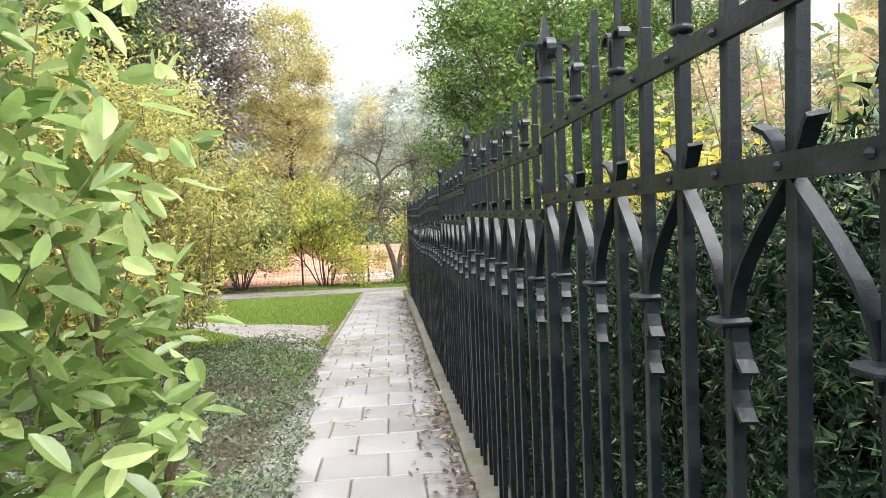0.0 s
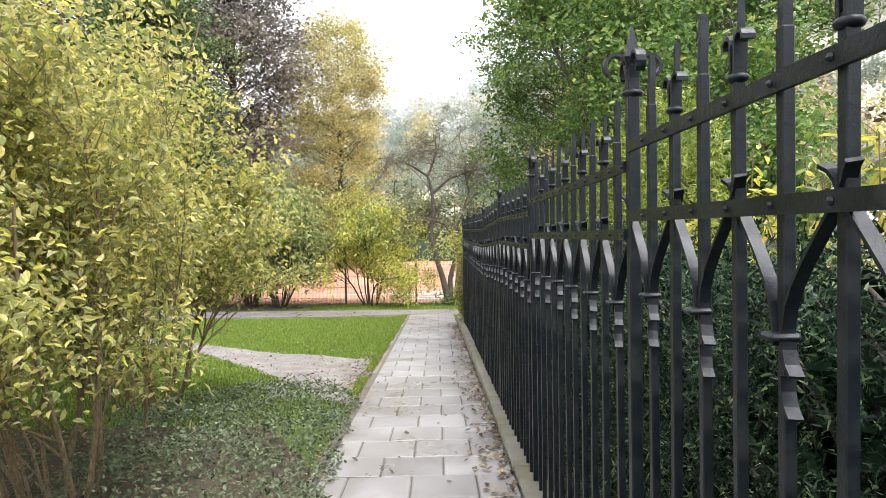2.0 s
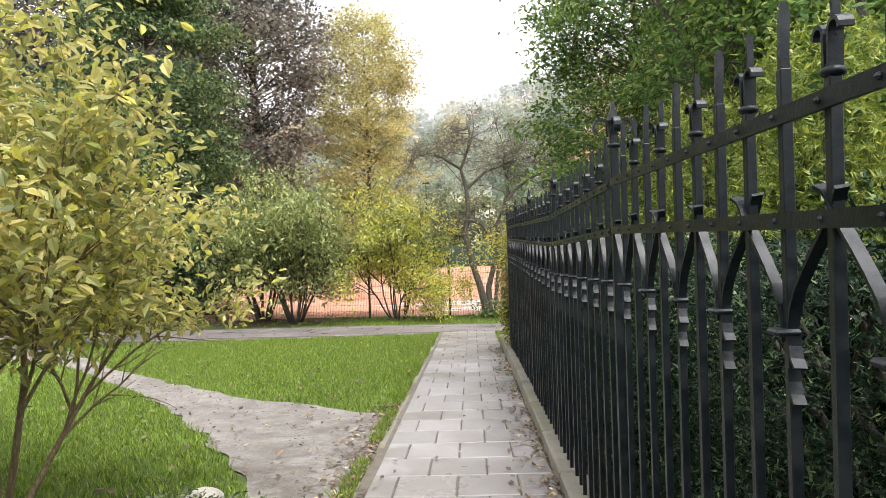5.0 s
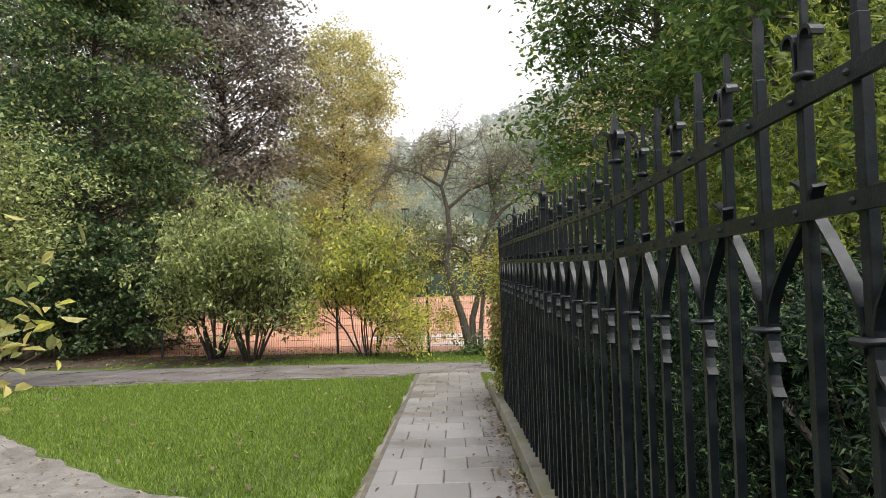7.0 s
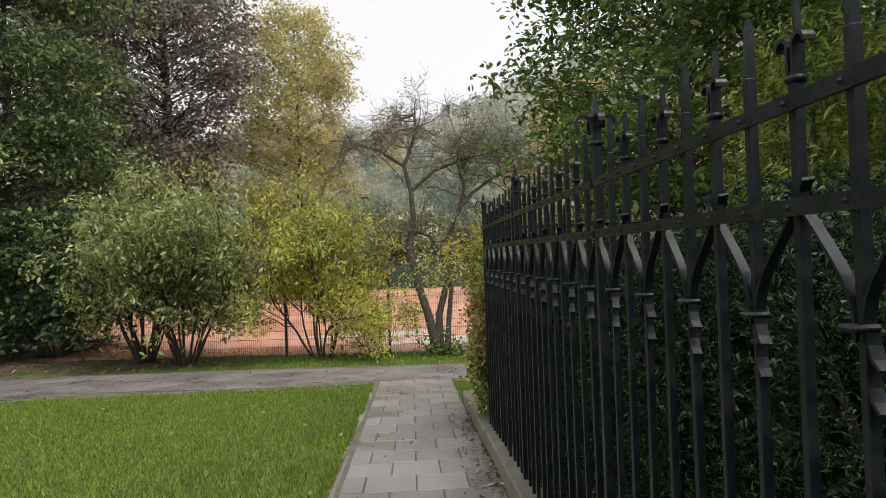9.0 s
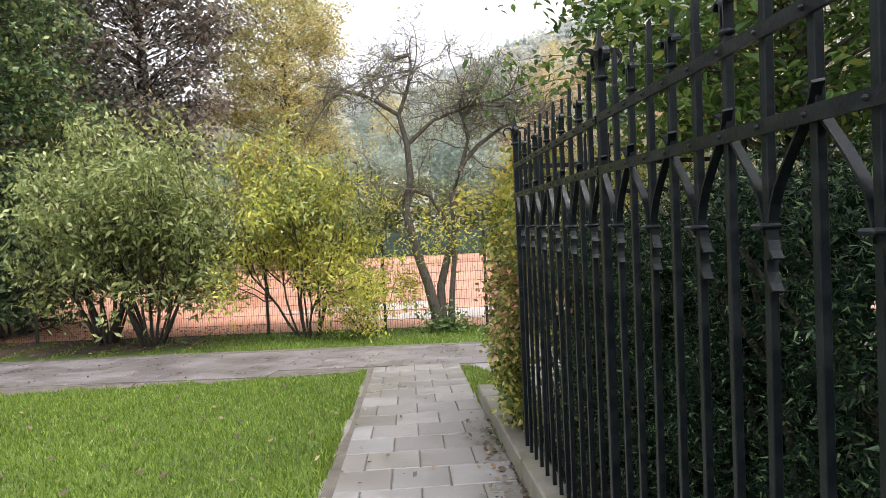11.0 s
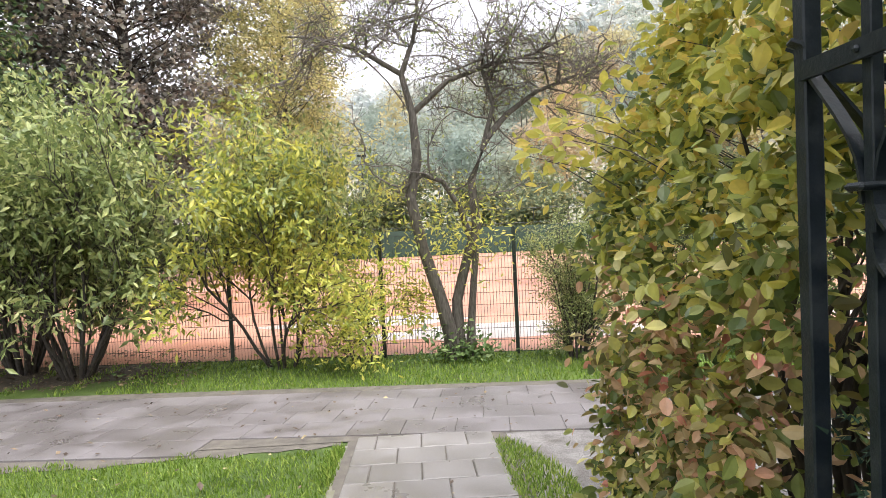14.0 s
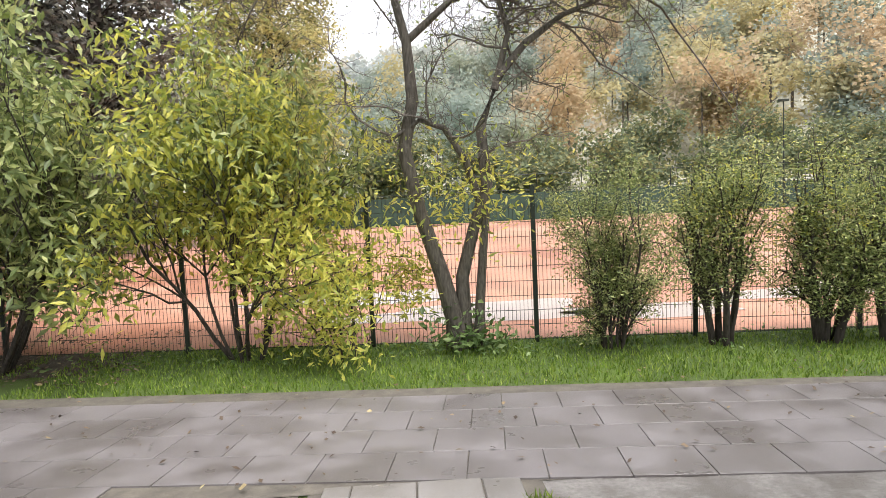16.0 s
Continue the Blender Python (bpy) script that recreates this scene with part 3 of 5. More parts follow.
# ---- wrought iron fence: local y runs along the rails, -x faces the path, z = 0 at the top rail's middle ----
def sweep(bm, pts, wide, thick):
    """A flat bar of the given width across x and thickness, along points (x, y, z)."""
    pts = [Vector(p) for p in pts]
    rings = []
    for k, p in enumerate(pts):
        d = (pts[min(k + 1, len(pts) - 1)] - pts[max(k - 1, 0)]).normalized()
        side = Vector((1, 0, 0)) - d * d.x
        side.normalize()
        nn = d.cross(side)
        rings.append([bm.verts.new(p + side * (a * wide / 2) + nn * (b * thick / 2)) for a, b in ((-1, -1), (1, -1), (1, 1), (-1, 1))])
    for a, b in zip(rings, rings[1:]):
        for k in range(4):
            bm.faces.new((a[k], a[(k + 1) % 4], b[(k + 1) % 4], b[k]))
    bm.faces.new(rings[0][::-1])
    bm.faces.new(rings[-1])


def arc(cy, cz, r, a0, a1, n=7, x=0.0):
    return [(x, cy + r * math.cos(radians(a0 + (a1 - a0) * k / n)), cz + r * math.sin(radians(a0 + (a1 - a0) * k / n))) for k in range(n + 1)]


def collar(bm, z, half, height):
    made = bmesh.ops.create_uvsphere(bm, u_segments=10, v_segments=6, radius=1, matrix=Matrix.Translation((0, 0, z)) @ Matrix.Diagonal((half, half, height, 1)))
    return made


def spear_mesh():
    bm = bmesh.new()
    box(bm, (-0.0105, -0.0105, -2.0), (0.0105, 0.0105, 0.09), 0.002)
    pts = [(0, 0, 0.085), (0, 0, 0.12), (0.002, 0, 0.16), (0.004, 0.003, 0.2)]
    sweep(bm, pts, 0.016, 0.016)
    sweep(bm, [(0, 0, 0.12), (0.003, 0.001, 0.17), (0.004, 0.003, 0.215)], 0.013, 0.008)
    return bm_mesh("spear", bm, M_IRON)


def lily_mesh():
    bm = bmesh.new()
    box(bm, (-0.0105, -0.0105, -2.0), (0.0105, 0.0105, 0.06), 0.002)
    for side in (-1, 1):
        sweep(bm, [(0, side * 0.007, 0.05), (0, side * 0.009, 0.095)] + [(0, side * y, z) for _, y, z in arc(0.026, 0.108, 0.017, 180, -10)], 0.024, 0.007)
    sweep(bm, [(0.006, 0, 0.05), (0.006, 0, 0.14), (0.007, 0.002, 0.2)], 0.012, 0.008)
    return bm_mesh("lily", bm, M_IRON, False)


def lily_collar_mesh():
    bm = bmesh.new()
    collar(bm, 0.045, 0.021, 0.011)
    return bm_mesh("collar", bm, M_IRON, True)


def scroll_mesh(side):
    """One arm of a V: rises from the ring, crosses the next picket at the middle rail and flares out."""
    bm = bmesh.new()
    x = -0.006 if side > 0 else -0.002
    sweep(bm, [(x, side * y, z) for y, z in ((0.008, -0.42), (0.01, -0.385), (0.019, -0.35), (0.039, -0.313), (0.068, -0.276), (0.1, -0.24), (0.13, -0.208), (0.151, -0.182), (0.164, -0.16))]
          + [(x - 0.003, side * 0.175, -0.146), (x - 0.008, side * 0.19, -0.138)], 0.022, 0.006)
    return bm_mesh("scroll", bm, M_IRON)


def ring_mesh():
    bm = bmesh.new()
    box(bm, (-0.036, -0.021, -0.406), (0.015, 0.021, -0.393), 0.005)
    return bm_mesh("ring", bm, M_IRON)


def tail_mesh():
    bm = bmesh.new()
    for dz, r in ((0.0, 0.0), (-0.066, 0.002)):
        sweep(bm, [(-0.003 - r, -0.012, -0.4 + dz), (-0.004 - r, -0.016, -0.425 + dz), (-0.006 - r, -0.027, -0.447 + dz), (-0.008 - r, -0.044, -0.462 + dz)], 0.024, 0.006)
    return bm_mesh("tail", bm, M_IRON)


def rail_mesh(length, z, rise):
    bm = bmesh.new()
    sweep(bm, [(-0.0185, 0.012, z), (-0.0185, length - 0.012, z)], 0.011, 0.031)
    for k in range(12):
        y = length * (k + (0.15 if k == 0 else 0)) / 12
        bmesh.ops.create_uvsphere(bm, u_segments=6, v_segments=4, radius=0.0062, matrix=Matrix.Translation((-0.0255, y, z)))
    for v in bm.verts:
        v.co.z += rise * v.co.y / length
    return bm_mesh("rail", bm, M_IRON)


SPEAR, LILY, LILY_COLLAR, RING, TAIL = spear_mesh(), lily_mesh(), lily_collar_mesh(), ring_mesh(), tail_mesh()
SCROLLS = {-1: scroll_mesh(-1), 1: scroll_mesh(1)}


def post_mesh():
    bm = bmesh.new()
    box(bm, (-0.0165, -0.0165, -2.0), (0.0165, 0.0165, 0.22), 0.003)
    return bm_mesh("post_bar", bm, M_IRON)


def finial_mesh():
    bm = bmesh.new()
    for a in range(4):
        turn = Matrix.Rotation(radians(90 * a), 4, "Z")
        start = len(bm.verts)
        sweep(bm, [(0, 0.012, 0.19), (0, 0.017, 0.225)] + [(0, y, z) for _, y, z in arc(0.047, 0.226, 0.031, 170, -55, 9)], 0.026, 0.009)
        bm.verts.ensure_lookup_table()
        bmesh.ops.transform(bm, matrix=turn, verts=bm.verts[start:])
    bmesh.ops.create_cone(bm, cap_ends=True, segments=4, radius1=0.026, radius2=0.002, depth=0.095, matrix=Matrix.Translation((0, 0, 0.295)) @ Matrix.Rotation(radians(45), 4, "Z"))
    bmesh.ops.create_cone(bm, cap_ends=True, segments=8, radius1=0.018, radius2=0.03, depth=0.03, matrix=Matrix.Translation((0, 0, 0.235)))
    return bm_mesh("finial", bm, M_IRON)


def post_collar_mesh():
    bm = bmesh.new()
    collar(bm, 0.15, 0.032, 0.013)
    return bm_mesh("collar", bm, M_IRON, True)


POST, FINIAL, POST_COLLAR = post_mesh(), finial_mesh(), post_collar_mesh()


iron_fence = thing("iron_fence", "black wrought-iron garden fence with spear pickets and V scrolls", "fence", (PX, Y0, 0.4))


def fence_post(m):
    p = part("post", None, iron_fence)
    p.matrix_world = m
    part("bar", POST, p)
    part("collar", POST_COLLAR, p)
    part("finial", FINIAL, p)


def fence_panel(m, length, rise, n=12):
    p = part("panel", None, iron_fence)
    p.matrix_world = m
    part("rail", rail_mesh(length, 0.0, rise), p)
    part("rail", rail_mesh(length, -0.192, rise), p)
    for k in range(1, n):
        at = Matrix.Translation((random.uniform(-0.001, 0.001), length * k / n, rise * k / n)) @ pose(0, 0, 0, random.uniform(-0.2, 0.2), random.uniform(-0.2, 0.2), random.uniform(-4, 4))
        q = part("picket", SPEAR if k % 2 else LILY, p)
        q.matrix_local = at
        if k % 2:
            for me, name in ((RING, "ring"), (TAIL, "tail"), (SCROLLS[-1], "scroll"), (SCROLLS[1], "scroll")):
                o = part(name, me, p)
                o.matrix_local = Matrix.Translation((random.uniform(-0.003, 0.003), length * k / n, rise * k / n + random.uniform(-0.004, 0.004))) @ pose(0, 0, 0, 0, 0, random.uniform(-3, 3))
        else:
            o = part("collar", LILY_COLLAR, p)
            o.matrix_local = at


RAILS = {-2: (1.79, 1.785), -1: (1.742, 1.729), 0: (1.685, 1.693), 1: (1.641, 1.63), 2: (1.566, 1.567), 3: (1.56, 1.492), 4: (1.488, 1.492), 5: (1.49, 1.505), 6: (1.505, 1.505)}
for i, (a, b) in RAILS.items():
    run = 1.716 if i == -1 else BAY   # the first bay in view is a little narrower
    y = Y0 + BAY * i if i >= 0 else Y0 - 1.716 + BAY * (i + 1)
    fence_panel(Matrix.Translation((PX, y, a)), run, b - a)
    fence_post(Matrix.Translation((PX, y, RAILS[max(i - 1, -2)][1])))
END_Y = Y0 + BAY * 7
fence_post(Matrix.Translation((PX, END_Y, 1.505)))
fence_panel(Matrix.Translation((PX, END_Y, 1.505)) @ pose(0, 0, 0, 0, 0, -90), BAY, 0.0)
fence_post(Matrix.Translation((PX + BAY, END_Y, 1.505)))

# ---- wire mesh fence of the tennis court ----
def wire_panel(length, height=1.95):
    lines = []
    n = int(length / 0.05)
    for k in range(1, n):
        x = length * k / n
        lines.append(([(x, 0, 0.03), (x, 0, height)], [0.0028, 0.0028]))
    for k in range(11):
        z = 0.04 + k * (height - 0.06) / 10
        for dy in (-0.006, 0.006):
            lines.append(([(0.02, dy, z), (length - 0.02, dy, z)], [0.003, 0.003]))
    return mesh_of("wire_mesh", *tubes(lines, 4), M_WIRE)


court_fence = thing("court_fence", "dark green wire mesh fence round the clay court", "fence", (0, 24.12, float(gz(24.1))))
POSTS_X = [-15.77, -13.27, -10.77, -8.27, -5.77, -3.27, -0.8, 1.31, 3.3, 5.3, 7.8, 10.3, 12.8, 15.3]
for a, b in zip(POSTS_X, POSTS_X[1:]):
    ya, yb = court_y(a), court_y(b)
    ln = math.hypot(b - a, yb - ya)
    p = part("panel", None, court_fence)
    p.matrix_world = Matrix.Translation((a, ya, float(gz(ya)))) @ Matrix.Rotation(math.atan2(yb - ya, b - a), 4, "Z")
    part("wire_mesh", wire_panel(ln), p)
    bm = bmesh.new()
    box(bm, (-0.03, -0.02, -0.3), (0.03, 0.02, 2.02), 0.004)
    part("post", bm_mesh("post", bm, M_WIRE), p)


# ---- shrubs by the path ----
plant("leafy_shrub", "fresh green broad-leaved shrub leaning over the path edge", "shrub", (-0.82, 1.1), 18, 1.9, 0.4, 4800, L_NEAR, B_SHRUB, 0.074, 1, 2, 0.011, 6, 0.09,
      0.1, clip=lambda p: (p[:, 0] < -0.26) & (p[:, 1] > 0.6) & (p[:, 0] < -0.05 - 0.45 * (p[:, 1] - 0.5)), first=0.06, width=0.4, fine="oval", size_to=(0.6, 1.86))
plant("olive_shrub", "tall yellowing many-stemmed shrub beside the path", "shrub", (-2.2, 5.5), 20, 3.0, 0.8, 44000, L_OLIVE, B_SHRUB, 0.05, 2, 3, 0.018, 7, 0.1,
      0.35, clip=lambda p: p[:, 0] < -1.25 - 0.7 * np.maximum(0, p[:, 1] - 5.3), first=0.24, extra=[(L_YELLOW, 6000, 0.9, 9), (L_GOLD, 1500, 0.9, 9)], size_to=(1.6, 3.1), floor=0.6, group="yellowing shrubs", width=0.5)
plant("olive_shrub", "tall yellowing many-stemmed shrub on the lawn edge", "shrub", (-2.8, 7.95), 10, 3.0, 0.8, 28000, L_OLIVE, B_SHRUB, 0.066, 3, 3, 0.024, 7, 0.11,
      0.45, clip=lambda p: (p[:, 0] < -1.3), first=0.4, extra=[(L_YELLOW, 4500, 1.1, 9), (L_GOLD, 1200, 1.2, 9)], size_to=(1.65, 3.05), floor=1.02, group="yellowing shrubs", width=0.5)
plant("olive_shrub", "tall yellowing shrub further from the path", "shrub", (-4.9, 9.2), 9, 3.2, 0.5, 14000, L_OLIVE, B_SHRUB, 0.075, 4, 3, 0.022, 6, 0.12, 0.4, first=0.4, size_to=(1.4, 3.2), floor=1.0, group="yellowing shrubs", width=0.5)
plant("olive_shrub", "tall yellowing shrub with thin bare stems", "shrub", (-3.9, 5.6), 12, 3.1, 0.5, 18000, L_OLIVE, B_SHRUB, 0.06, 5, 3, 0.018, 6, 0.12, 0.4, first=0.3, size_to=(1.4, 3.2), floor=0.5, group="yellowing shrubs", width=0.5)

def cover(name, label, category, n, lo, hi, keep, height, leaf, size, seed, rise=None):
    r = np.random.default_rng(seed)
    P = np.stack([r.uniform(lo[0], hi[0], n), r.uniform(lo[1], hi[1], n)], 1)
    P = P[keep(P[:, 0], P[:, 1])]
    lump = np.array([noise.noise((x * 1.7, y * 1.7, seed)) for x, y in P])
    z = gz(P[:, 1]) + height * (0.55 + 0.7 * lump) * r.uniform(0.15, 1, len(P)) ** 0.6 * (rise(P[:, 0], P[:, 1]) if rise else 1.0) + (0.03 if rise else 0.0)
    V, F = leaves(np.column_stack([P, z]), size, size * 0.5, r, 0.0, 0.25, False)
    tagged(new(name, mesh_of(name, V, F, leaf)), label, category, kind="stuff")


def bank(y):
    """Edge of the ground cover, which creeps over the slabs at the near end of the path."""
    return np.interp(y, [0.5, 3.2, 4.3, 6.5, 8.5], [-0.45, -0.53, -0.6, -0.78, -0.88]) - 0.03 * np.sin(y * 7) - 0.02 * np.sin(y * 17)


cover("cotoneaster_cover", "low grey-green cotoneaster ground cover beside the slabs", "ground cover", 46000, (-2.7, 0.5), (-0.4, 9.0),
      lambda x, y: (x < bank(y)) & (x > -2.4 - 0.2 * np.sin(y * 2)) & (y < 8.5 - 0.5 * (x + 1.6) ** 2), 0.36, L_COVER, 0.036, 21, lambda x, y: np.clip(0.12 + (bank(y) - x) / 0.45, 0, 1))
cover("cotoneaster_cover", "thin low ground cover among the shrub stems", "ground cover", 9000, (-6, 2), (-2.3, 9.0), lambda x, y: y < 7.3 + 0.3 * np.sin(x * 3), 0.16, L_WEED, 0.045, 22)

bm = bmesh.new()
bmesh.ops.create_icosphere(bm, subdivisions=3, radius=0.12)
for v in bm.verts:
    v.co *= 1 + 0.25 * noise.noise(v.co * 9)
    v.co.z *= 0.75
rock = new("field_stone", bm_mesh("field_stone", bm, M_ROCK, True))
rock.matrix_world = pose(-1.75, 8.6, float(gz(8.6)) + 0.05)
tagged(rock, "rounded pale field stone lying in the grass", "stone")

# ---- yew hedge behind the iron fence ----
def sprigs(P, size, r, needles=10):
    """Short conifer sprigs: needles set along a small twig."""
    n = len(P)
    d = r.normal(size=(n, 3)) + [-0.5, 0, 0.45]
    d /= np.linalg.norm(d, axis=1, keepdims=True)
    L = size * r.uniform(0.7, 1.3, n)[:, None]
    V, F = [], []
    for k in range(needles):
        t = (k + 1) / needles
        s = r.normal(size=(n, 3))
        s -= (s * d).sum(1, keepdims=True) * d
        s /= np.linalg.norm(s, axis=1, keepdims=True)
        a = P + d * L * t
        tip = a + (s * 0.8 + d * 0.6) * L * 0.32
        w = np.cross(s, d) * L * 0.05
        V.append(np.stack([a - w, a + w, tip], 1))
    V = np.stack(V, 1).reshape(-1, 3)
    return V, np.arange(len(V)).reshape(-1, 3)


def hedge_top(y):
    return 1.32 - 0.012 * y + 0.14 * np.clip((6 - y) / 4, 0, 1) + 0.16 * np.sin(y * 1.9) * np.sin(y * 0.7 + 1)


r = np.random.default_rng(31)
for k, (a, b) in enumerate(((-1.5, 2.2), (2.2, 5.9), (5.9, 9.6), (9.6, 12.6), (12.6, 15.0))):
    hedge = thing("yew_hedge", "dense dark green yew bush behind the iron bars", "hedge", (1.1, (a + b) / 2, float(gz((a + b) / 2))), "yew bushes along the fence")
    o = np.array(hedge.matrix_world.translation)
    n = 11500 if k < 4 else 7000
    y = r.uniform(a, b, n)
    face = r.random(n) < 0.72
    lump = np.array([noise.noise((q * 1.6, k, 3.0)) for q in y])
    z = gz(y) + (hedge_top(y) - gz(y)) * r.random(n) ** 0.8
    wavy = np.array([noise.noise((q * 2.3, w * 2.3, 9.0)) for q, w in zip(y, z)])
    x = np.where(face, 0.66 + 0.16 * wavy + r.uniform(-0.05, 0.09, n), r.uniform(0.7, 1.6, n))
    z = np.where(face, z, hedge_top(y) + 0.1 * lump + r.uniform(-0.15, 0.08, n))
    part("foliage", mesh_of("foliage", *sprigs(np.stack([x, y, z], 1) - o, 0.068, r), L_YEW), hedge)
    lines = []
    for _ in range(26):
        by, bx = r.uniform(a + 0.1, b - 0.1), r.uniform(0.95, 1.25)
        top = hedge_top(by)
        lines.append(([(bx - o[0], by - o[1], float(gz(by)) - o[2]), (bx - 0.1 - o[0], by + r.normal() * 0.15 - o[1], float(gz(by) * 0.4 + top * 0.6) - o[2]), (bx - 0.3 - o[0], by + r.normal() * 0.25 - o[1], float(top) - 0.05 - o[2])], [0.022, 0.014, 0.005]))
    part("stemwork", mesh_of("stems", *tubes(lines, 5), B_DARK, True), hedge)
    # dense inner foliage, the hedge's inside shade put into its near-black leaves
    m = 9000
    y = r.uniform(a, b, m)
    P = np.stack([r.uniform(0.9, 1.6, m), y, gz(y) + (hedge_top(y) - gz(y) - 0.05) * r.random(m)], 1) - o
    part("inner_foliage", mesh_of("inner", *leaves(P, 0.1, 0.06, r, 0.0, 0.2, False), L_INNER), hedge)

for k, (x, y, h) in enumerate(((1.8, 6.9, 0.8), (1.8, 8.4, 0.85), (1.75, 10.0, 0.9), (1.8, 12.0, 0.9))):
    bush = thing("golden_conifer", "yellow-green conifer bush rising behind the yews", "conifer", (x, y, float(gz(y))), "golden conifers behind the fence")
    n = 1700
    a, t = r.uniform(0, 2 * math.pi, n), r.random(n)
    rad = 0.7 * (1 - t * 0.7) * (0.75 + 0.35 * r.random(n))
    P = np.stack([rad * np.cos(a), rad * np.sin(a) * 1.2, 0.2 + t * (1.55 + h)], 1)
    part("foliage", mesh_of("foliage", *sprigs(P, 0.13, r), L_YEWTIP), bush)
    part("trunk", mesh_of("trunk", *tubes([([(0, 0, -0.05), (0, 0, 0.8), (0, 0, 1.4 + h)], [0.05, 0.035, 0.008])], 6), B_DARK, True), bush)

# ---- yellowing perennials behind the first bays ----
for k, (x, y) in enumerate(((1.5, 3.0), (1.75, 2.4), (1.7, 3.7), (2.3, 3.1), (2.1, 4.3), (1.6, 1.7), (2.8, 3.9), (2.6, 2.2), (1.6, 4.3), (1.9, 5.0), (1.55, 5.4), (2.3, 5.6), (1.75, 3.3))):
    rr = np.random.default_rng(60 + k)
    pl = thing("tall_perennial", "tall yellowing perennial with dry brown seed heads", "perennial", (x, y, float(gz(y))), "perennials behind the fence")
    lines, P = [], []
    for s in range(10):
        dx, dy, h = rr.normal() * 0.2, rr.normal() * 0.2, rr.uniform(1.45, 2.05)
        lines.append(([(0, 0, 0), (dx * 0.5, dy * 0.5, h * 0.5), (dx, dy, h)], [0.008, 0.006, 0.003]))
        for t in np.linspace(0.4, 0.98, 17):
            P.append((dx * t, dy * t, h * t))
    tagged(part("stemwork", mesh_of("stems", *tubes(lines, 4), B_SHRUB, True), pl), kind="stuff")
    part("foliage", mesh_of("leaves", *leaves(np.repeat(np.array(P), 3, 0) + rr.normal(size=(3 * len(P), 3)) * 0.035, 0.085, 0.034, rr, 0.1), (L_BEECH_Y, L_GREY, L_YELLOW, L_TREE)[k % 4]), pl)
    tips = np.array([l[0][-1] for l in lines])
    if k % 2 == 0:
        Q = tips[rr.integers(0, len(tips), 90)] + rr.normal(size=(90, 3)) * [0.05, 0.05, 0.035]
        tagged(part("seed_heads", mesh_of("seed_heads", *leaves(Q, 0.035, 0.022, rr, -0.2, 0.3, False), L_LITTER), pl), kind="stuff")

# ---- hornbeam trees behind the fence ----
crowned("hornbeam_tree", "green hornbeam tree spreading above the iron fence", (2.75, 15.2), 7.4, 2.2, 1.8, 230, 40000, L_TREE, B_GREY, 0.085, 11, 0.1, 0.35, 0.15, 0.33, 0.12, "trees behind the fence", 0.55, 0.25, -0.4, None, True)
plant("hornbeam_tree", "broad green hornbeam tree behind the hedge", "tree", (3.3, 11.8), 3, 6.8, 0.5, 42000, L_TREE, B_GREY, 0.088, 12, 4, 0.08, 6, 0.25, 0.2,
      clip=lambda p: (p[:, 2] > 1.75) & (p[:, 0] > 0.6) | (p[:, 0] > 1.9), first=0.2, group="trees behind the fence", size_to=(2.4, 7.0), flat=0.35, clump=52)
plant("hornbeam_tree", "tall green hornbeam tree deeper in the garden", "tree", (4.9, 16.5), 2, 7.5, 0.4, 28000, L_TREE, B_GREY, 0.11, 13, 4, 0.09, 6, 0.27, 0.2, first=0.12, fine=False, group="trees behind the fence", size_to=(2.6, 8.5), flat=0.4, clump=45)
plant("hornbeam_tree", "green hornbeam tree with low branches", "tree", (3.1, 9.3), 3, 5.2, 0.45, 24000, L_TREE, B_GREY, 0.09, 14, 4, 0.07, 6, 0.22, 0.2, first=0.12, fine=False, group="trees behind the fence", size_to=(1.3, 4.2), flat=0.4, clump=45)

# ---- beech hedge at the fence's end ----
hb = thing("beech_hedge", "autumn beech hedge with green, yellow and russet leaves", "hedge", (1.15, 15.8, float(gz(15.8))))
o, rr = np.array(hb.matrix_world.translation), np.random.default_rng(77)


def beech_points(n):
    y = rr.uniform(15.12, 16.28, n)
    z = gz(y) + 0.1 + rr.random(n) * (2.2 + 0.1 * np.sin(y * 4))
    shell = rr.random(n) < 0.7
    bulge = 0.16 * np.array([noise.noise((q * 1.4, w * 1.4, 4.0)) for q, w in zip(y, z)])
    taper = 0.46 * np.clip((z - 0.9) / 1.1, 0, 1) ** 1.4
    x = np.where(shell, 0.48 - bulge + taper + rr.normal(size=n) * 0.06, rr.uniform(0.62, 1.7, n))
    x = x + 0.14 * np.clip((0.1 - z) / 0.6, 0, 1)
    return np.stack([x, y, z], 1)


P = beech_points(21000)
P = P[np.array([noise.noise((x * 3, y * 6, z * 6)) for x, y, z in P]) > -0.2]   # gaps between the sprays
low = np.abs(P[:, 2] - 0.58 - rr.normal(size=len(P)) * 0.14) < 0.24
low &= rr.random(len(P)) < 0.66
bright = ~low & (P[:, 2] > 0.95 + rr.normal(size=len(P)) * 0.35) & (rr.random(len(P)) < np.clip((P[:, 2] - 0.6) * 0.75, 0.2, 0.85))
part("foliage", mesh_of("leaves", *leaves(P[~low & ~bright] - o, 0.047, 0.029, rr, 0.5, 0.25, "oval"), L_BEECH), hb)
part("foliage", mesh_of("leaves", *leaves(P[bright] - o, 0.047, 0.029, rr, 0.4, 0.25, "oval"), L_BEECH_Y), hb, "yellow upper leaves")
part("foliage", mesh_of("leaves", *leaves(P[low] - o, 0.047, 0.029, rr, 0.55, 0.25, "oval"), L_RUSSET), hb, "russet and buff lower leaves")
